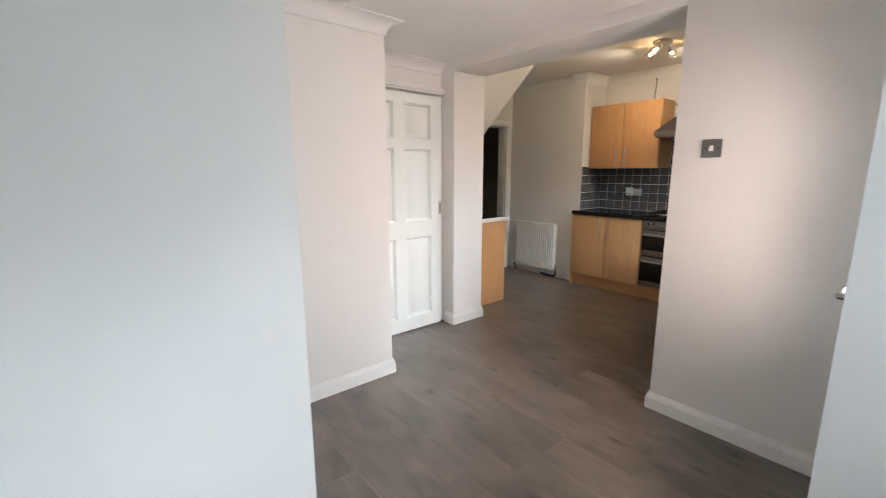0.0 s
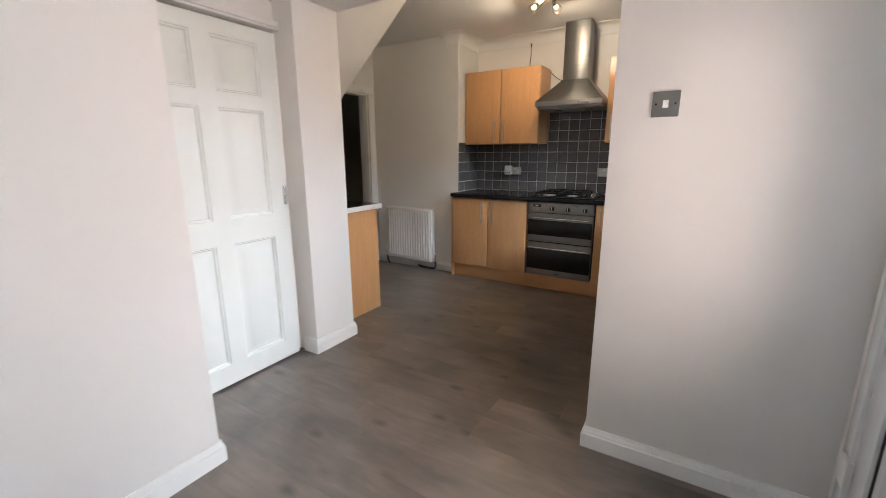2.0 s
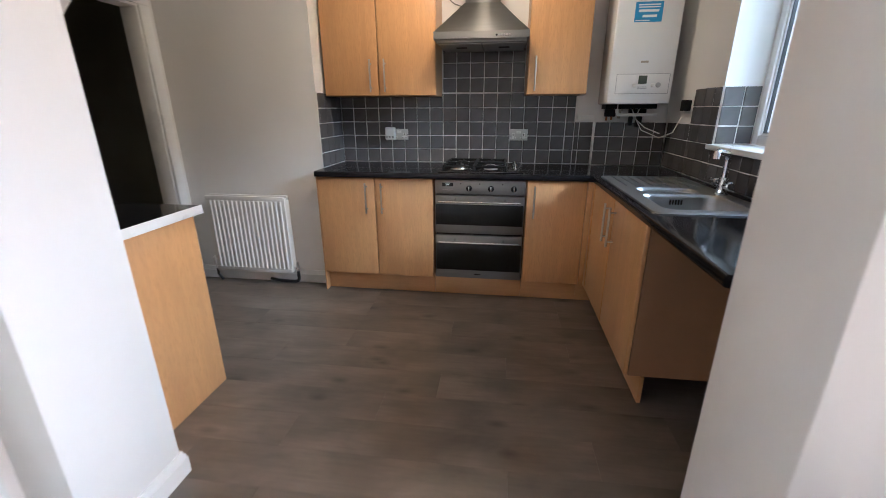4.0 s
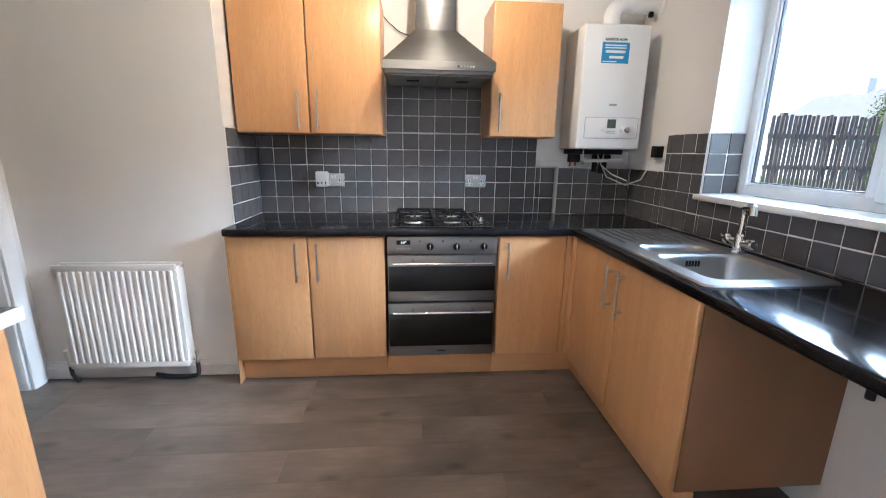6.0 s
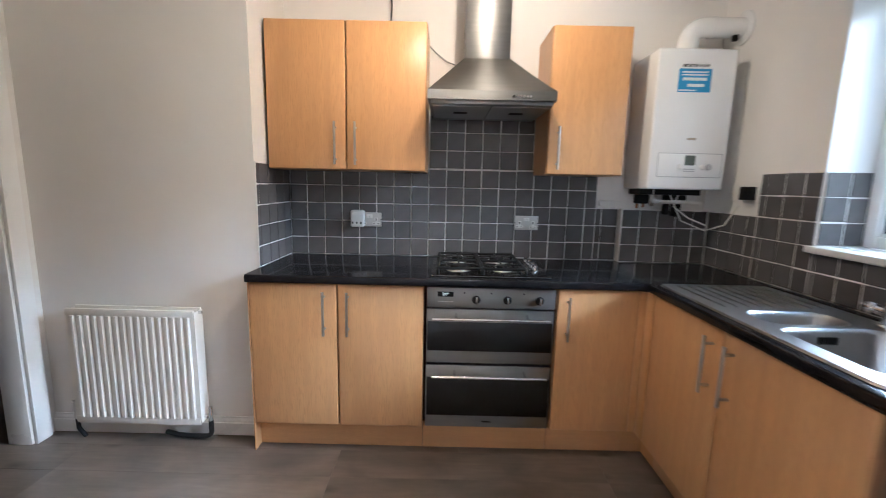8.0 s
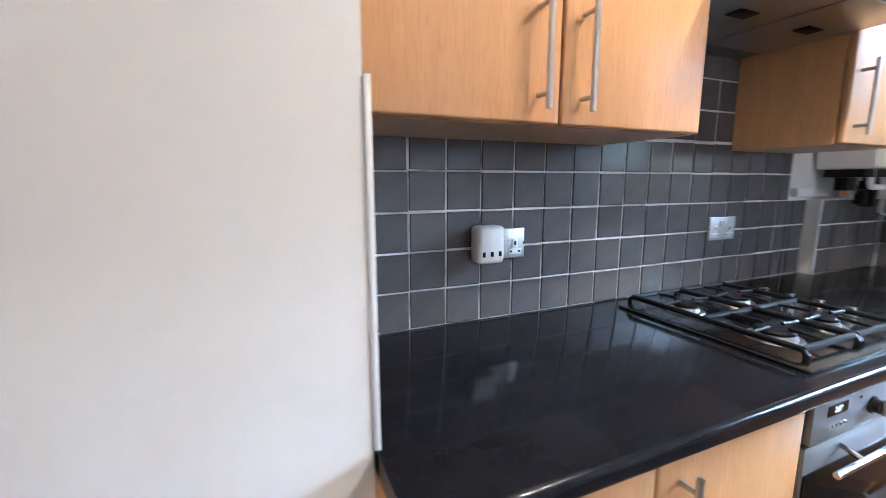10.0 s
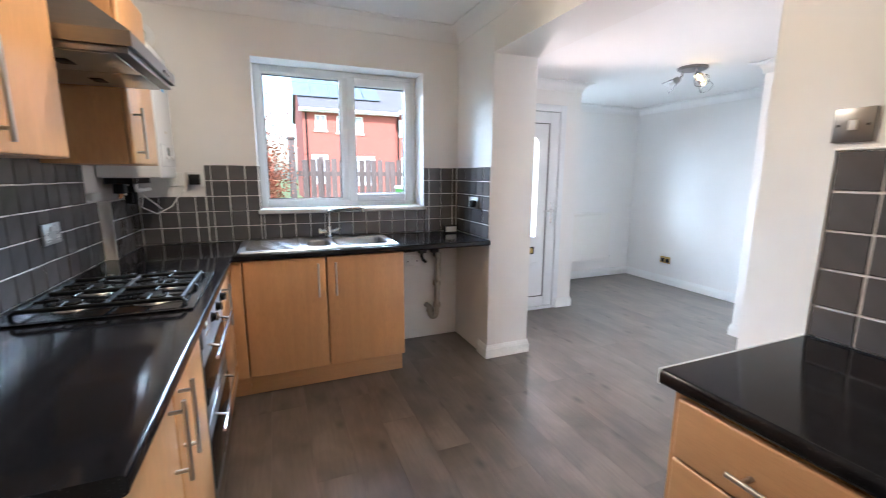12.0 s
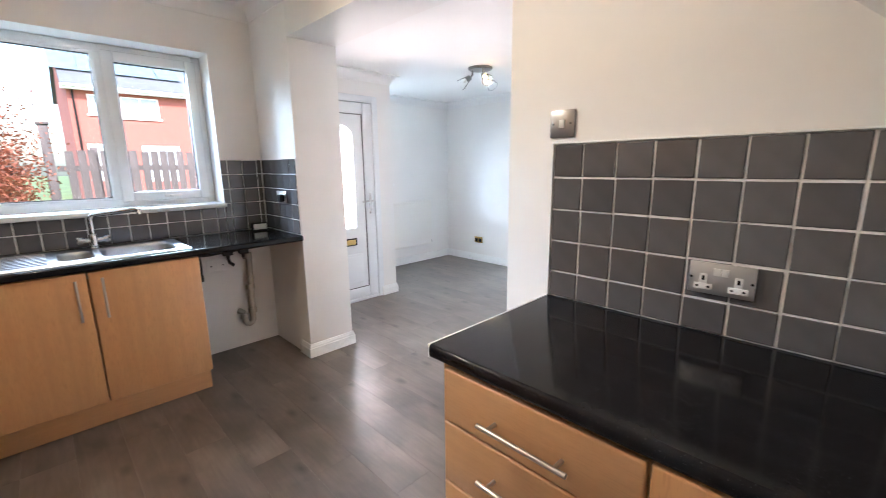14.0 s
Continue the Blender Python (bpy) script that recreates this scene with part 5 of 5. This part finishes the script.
def house(at, wide, deep, eaves, ridge, wallm, label, windows, door=None, solar=False, chimney=True):
    """Gabled house whose front faces +y; at is the middle of its front."""
    x, y = at
    h = thing("house", (x, y, -0.2), label, "house")
    g = -0.2
    bm = bmesh.new()
    bx(bm, x - wide / 2, y - deep, g, x + wide / 2, y - 0.12, eaves)
    prism(bm, [(y - deep + 0.05, eaves), (y - 0.15, eaves), (y - deep / 2, ridge - 0.1)], lambda u, v, w: (w, u, v), x - wide / 2, x + wide / 2)
    wl = part("wall", bm, wallm, h)
    fr = bmesh.new()
    xs = sorted({x - wide / 2, x + wide / 2} | {w[0] for w in windows} | {w[1] for w in windows})
    for x0, x1 in zip(xs, xs[1:]):
        holes = sorted((w[2], w[3]) for w in windows if w[0] <= x0 + 1e-6 and w[1] >= x1 - 1e-6)
        z = g
        for z0, z1 in holes:
            bx(fr, x0, y - 0.12, z, x1, y, z0)
            z = z1
        bx(fr, x0, y - 0.12, z, x1, y, eaves)
    part("front_wall", fr, wallm, h)
    bm = bmesh.new()
    my = y - deep / 2
    for s, ye in ((1, y + 0.35), (-1, y - deep - 0.35)):
        prism(bm, [(ye, eaves - 0.1), (ye, eaves + 0.02), (my, ridge + 0.12), (my, ridge)], lambda u, v, w: (w, u, v), x - wide / 2 - 0.2, x + wide / 2 + 0.2)
    rf = part("roof", bm, ROOFM, h)
    part("gutter", B((x - wide / 2 - 0.2, y + 0.36, eaves - 0.16, x + wide / 2 + 0.2, y + 0.46, eaves - 0.04), bev=0.02), GLOSS, h)
    part("fascia", B((x - wide / 2 - 0.2, y + 0.02, eaves - 0.26, x + wide / 2 + 0.2, y + 0.34, eaves - 0.11)), GLOSS, h)
    for wx0, wx1, z0, z1 in windows:
        w = part("window", frame_bars(wx0, wx1, z0, z1, y - 0.10, y - 0.03, 0.07, 0), GLOSS, h)
        part("pane", B((wx0 + 0.07, y - 0.075, z0 + 0.07, wx1 - 0.07, y - 0.065, z1 - 0.07)), PALEPANE, w)
        part("mullion", B(((wx0 + wx1) / 2 - 0.04, y - 0.062, z0 + 0.07, (wx0 + wx1) / 2 + 0.04, y - 0.03, z1 - 0.07)), GLOSS, w)
        part("sill", B((wx0 - 0.08, y - 0.02, z0 - 0.12, wx1 + 0.08, y + 0.06, z0 - 0.005)), RENDERW, w)
    if solar:
        k = (ridge - eaves) / (deep / 2 + 0.35)
        for i in range(5):
            for j in range(2):
                bm = bmesh.new()
                x0 = x - wide / 2 + 0.9 + i * 1.12
                ya, yb = y - 0.5 - j * 1.45, y - 1.88 - j * 1.45
                za, zb = eaves + (y + 0.35 - ya) * k + 0.16, eaves + (y + 0.35 - yb) * k + 0.16
                prism(bm, [(ya, za), (ya, za + 0.05), (yb, zb + 0.05), (yb, zb)], lambda u, v, w: (w, u, v), x0, x0 + 1.06)
                part("solar_panel", bm, SOLAR, rf)
    if chimney:
        part("chimney", B((x - 0.4, my - 0.3, ridge - 0.4, x + 0.4, my + 0.3, ridge + 0.9)), wallm, h)
    part("drainpipe", B((x + wide / 2 - 0.25, y + 0.01, g, x + wide / 2 - 0.16, y + 0.10, eaves - 0.1)), BLACK, h)
    return h


house((-5.85, -25.0), 6.0, 8.0, 5.55, 8.7, BRICKM, "red brick two-storey house with solar panels",
      [(-4.3, -3.6, 4.2, 5.15), (-6.65, -4.95, 4.1, 5.15), (-4.3, -3.3, 0.9, 2.7), (-7.4, -5.6, 0.8, 2.65)], solar=True, chimney=False)
house((-12.15, -25.4), 6.4, 8.0, 5.75, 8.9, BRICKM, "red brick two-storey terrace house", [(-10.8, -9.2, 4.1, 5.15), (-14.4, -12.8, 4.1, 5.15), (-11.0, -9.4, 0.8, 2.6)])
house((24.3, -25.0), 6.4, 8.0, 2.7, 5.5, RENDERW, "pale bungalow with grey tiled roof", [(22.6, 24.1, 0.6, 1.9)])
house((17.0, -31.0), 7.0, 8.0, 2.6, 5.4, BRICKM, "red brick house with grey roof", [(15.5, 17.0, 0.8, 2.0)])


# ---- tiles ----
class Tiles:
    """Square tiles of one splashback: meshes shared by size, each tile an object."""
    P, G, T = 0.1037, 0.0060, 0.008

    def __init__(self, name, at, label, n, side, origin):
        self.t = thing(name, at, label, "splashback", kind="structure")
        self.n, self.s, self.o, self.cache = Vector(n), Vector(side), Vector(origin), {}
        self.rng = random.Random(len(label))

    def back(self, u0, u1, z0, z1):
        p, q = self.o + self.s * u0, self.o + self.s * u1 + self.n * 0.004
        part("grout", B((p.x, p.y, z0, q.x, q.y, z1)), GROUT, self.t)

    def tile(self, u0, u1, z0, z1):
        w, h = round(u1 - u0 - self.G, 3), round(z1 - z0 - self.G, 3)
        if w < 0.012 or h < 0.012:
            return
        if (w, h) not in self.cache:
            bm = bmesh.new()
            loops = []
            for o, d in ((0, 0.0035), (0, self.T - 0.0015), (0.0018, self.T)):
                loops.append([bm.verts.new(self.s * a + self.n * d + Vector((0, 0, b))) for a, b in
                              ((-w / 2 + o, -h / 2 + o), (w / 2 - o, -h / 2 + o), (w / 2 - o, h / 2 - o), (-w / 2 + o, h / 2 - o))])
            bridge(bm, loops[0], loops[1]), bridge(bm, loops[1], loops[2])
            bm.faces.new(loops[2])
            self.cache[w, h] = mesh_of("tile", bm, TILE)
        ob = new("tile", self.cache[w, h])
        ob.parent = self.t
        j = self.rng.uniform
        ob.location = self.o + self.s * ((u0 + u1) / 2 + j(-0.0013, 0.0013)) + Vector((0, 0, (z0 + z1) / 2 + j(-0.0013, 0.0013))) + self.n * j(-0.0004, 0.0006) - self.t.location
        k = 0.007
        ob.rotation_euler = (j(-k, k), j(-k, k), j(-k, k))

    def field(self, start, u0, u1, z0, z1, zstart=0.912):
        """Fills u0..u1, z0..z1 from a tile line at start, with cut tiles at the ends."""
        self.back(u0, u1, z0, z1)
        k0 = math.floor((u0 - start) / self.P + 1e-6)
        u = start + k0 * self.P
        while u < u1 - 0.004:
            z = zstart
            while z < z1 - 0.004:
                a, b, c, d = max(u, u0), min(u + self.P, u1), max(z, z0), min(z + self.P, z1)
                if b > a and d > c:
                    self.tile(a, b, c, d)
                z += self.P
            u += self.P


W5, W3 = 0.912 + 5 * 0.1037 + 0.004, 0.912 + 3 * 0.1037 + 0.004
t1 = Tiles("splashback", (0, 1.5, 0.912), "dark grey square tiles behind the cooker", (-1, 0, 0), (0, 1, 0), (0, 0, 0))
t1.field(2.478, 0.648, 2.476, 0.912, W5)
t1.field(2.478, 0.512, 0.647, 0.912, W3)
t1.field(2.478, 1.0356, 1.6545, W5 + 0.001, 1.80, 0.912 + 5 * 0.1037 + 0.005)
t2 = Tiles("splashback", (-0.23, 2.478, 0.912), "dark grey square tiles on the chimney breast return", (0, -1, 0), (1, 0, 0), (0, 2.48, 0))
t2.field(-0.008, -0.455, -0.010, 0.912, W5)
bxo = thing("pipe_boxing", (-0.03, 0.25, 0.912), "low tiled boxing under the boiler", "boxing", kind="structure")
part("board", B((-0.052, 0.010, 0.911, -0.004, 0.509, W3 - 0.002)), WALL, bxo)
t3 = Tiles("splashback", (-0.05, 0.25, 0.912), "dark grey square tiles on the pipe boxing", (-1, 0, 0), (0, 1, 0), (-0.0525, 0, 0))
t3.field(0.509, 0.012, 0.509, 0.912, W3)
t4 = Tiles("splashback", (-1.2, 0, 0.912), "dark grey square tiles below and beside the window", (0, 1, 0), (1, 0, 0), (0, 0, 0))
t4.field(-0.062, -0.436, -0.062, 0.912, W3)
t4.field(-0.062, -0.766, -0.437, 0.912, W5)
t4.field(-0.062, -1.985, -0.767, 0.912, 1.094)
t4.field(-0.062, -2.275, -1.986, 0.912, W5)
t5 = Tiles("splashback", (XW, 0.3, 0.912), "dark grey square tiles on the pier side", (1, 0, 0), (0, 1, 0), (XW, 0, 0))
t5.field(0.578, 0.010, 0.578, 0.912, W5)
t6 = Tiles("splashback", (XW, 3.0, 0.912), "dark grey square tiles above the drawer worktop", (1, 0, 0), (0, 1, 0), (XW, 0, 0))
t6.P = 0.1083
t6.field(2.524, 2.528, 3.597, 0.912, 1.4375, 0.896)
t7 = Tiles("splashback", (WX1, -0.1, 1.125), "pale-lit grey tiles lining the window reveal", (-1, 0, 0), (0, 1, 0), (WX1, 0, 0))
t7.field(-0.002, -0.19, -0.002, 1.126, W5, 1.1194)
tt = thing("tile_trim", (XW, 3.0, 1.44), "thin white trim along the top of tiles", "trim", kind="structure")
part("strip", B((XW + 0.001, 2.524, 1.4385, XW + 0.012, 3.597, 1.4445), (XW + 0.001, 2.520, 0.912, XW + 0.011, 2.5265, 1.4445), bev=0.001), GLOSS, tt)
tt = thing("tile_trim", (-0.46, 2.475, 1.1), "white corner trim beside the tiles", "trim", kind="structure")
part("strip", B((-0.4605, 2.470, 0.912, -0.4575, 2.479, W5), bev=0.001), GLOSS, tt)
tt = thing("tile_trim", (-0.055, 0.512, 1.05), "white corner trim on the pipe boxing", "trim", kind="structure")
part("strip", B((-0.062, 0.5095, 0.912, -0.053, 0.516, W3), bev=0.001), PLASTIC, tt)

# ---- floor boards ----
fl = thing("floor_boards", (-2.7, 1.0, 0), "grey-brown oak effect laminate floor boards", "floor", kind="structure")
PW, PL, rng = 0.192, 1.285, random.Random(11)
cache = {}


def board(x0, x1, y0, y1):
    w, h = round(x1 - x0, 3), round(y1 - y0, 3)
    if h < 0.03:
        return
    if (w, h) not in cache:
        bm = bmesh.new()
        g, e = 0.0001, 0.0006
        loops = [[bm.verts.new((sx * (w / 2 - o), sy * (h / 2 - o), z)) for sx, sy in ((-1, -1), (1, -1), (1, 1), (-1, 1))] for o, z in ((g, -0.009), (g, -0.0007), (e, 0.0))]
        bridge(bm, loops[0], loops[1]), bridge(bm, loops[1], loops[2])
        bm.faces.new(loops[2])
        cache[w, h] = mesh_of("board", bm, PLANK, False)
    ob = new("board", cache[w, h])
    ob.parent = fl
    ob.location = Vector(((x0 + x1) / 2, (y0 + y1) / 2, 0)) - fl.location


i, x = 0, 0.0
while x > -5.55:
    lo, hi = (-1.2 if x < -3.6 else -0.4 if x < XW else -0.02), (5.3 if x > XD - 0.1 else 2.5)
    y = lo - rng.choice((0.15, 0.5, 0.85, 1.1))
    while y < hi:
        board(x - PW, x, max(y, lo), min(y + PL, hi))
        y += PL
    x -= PW
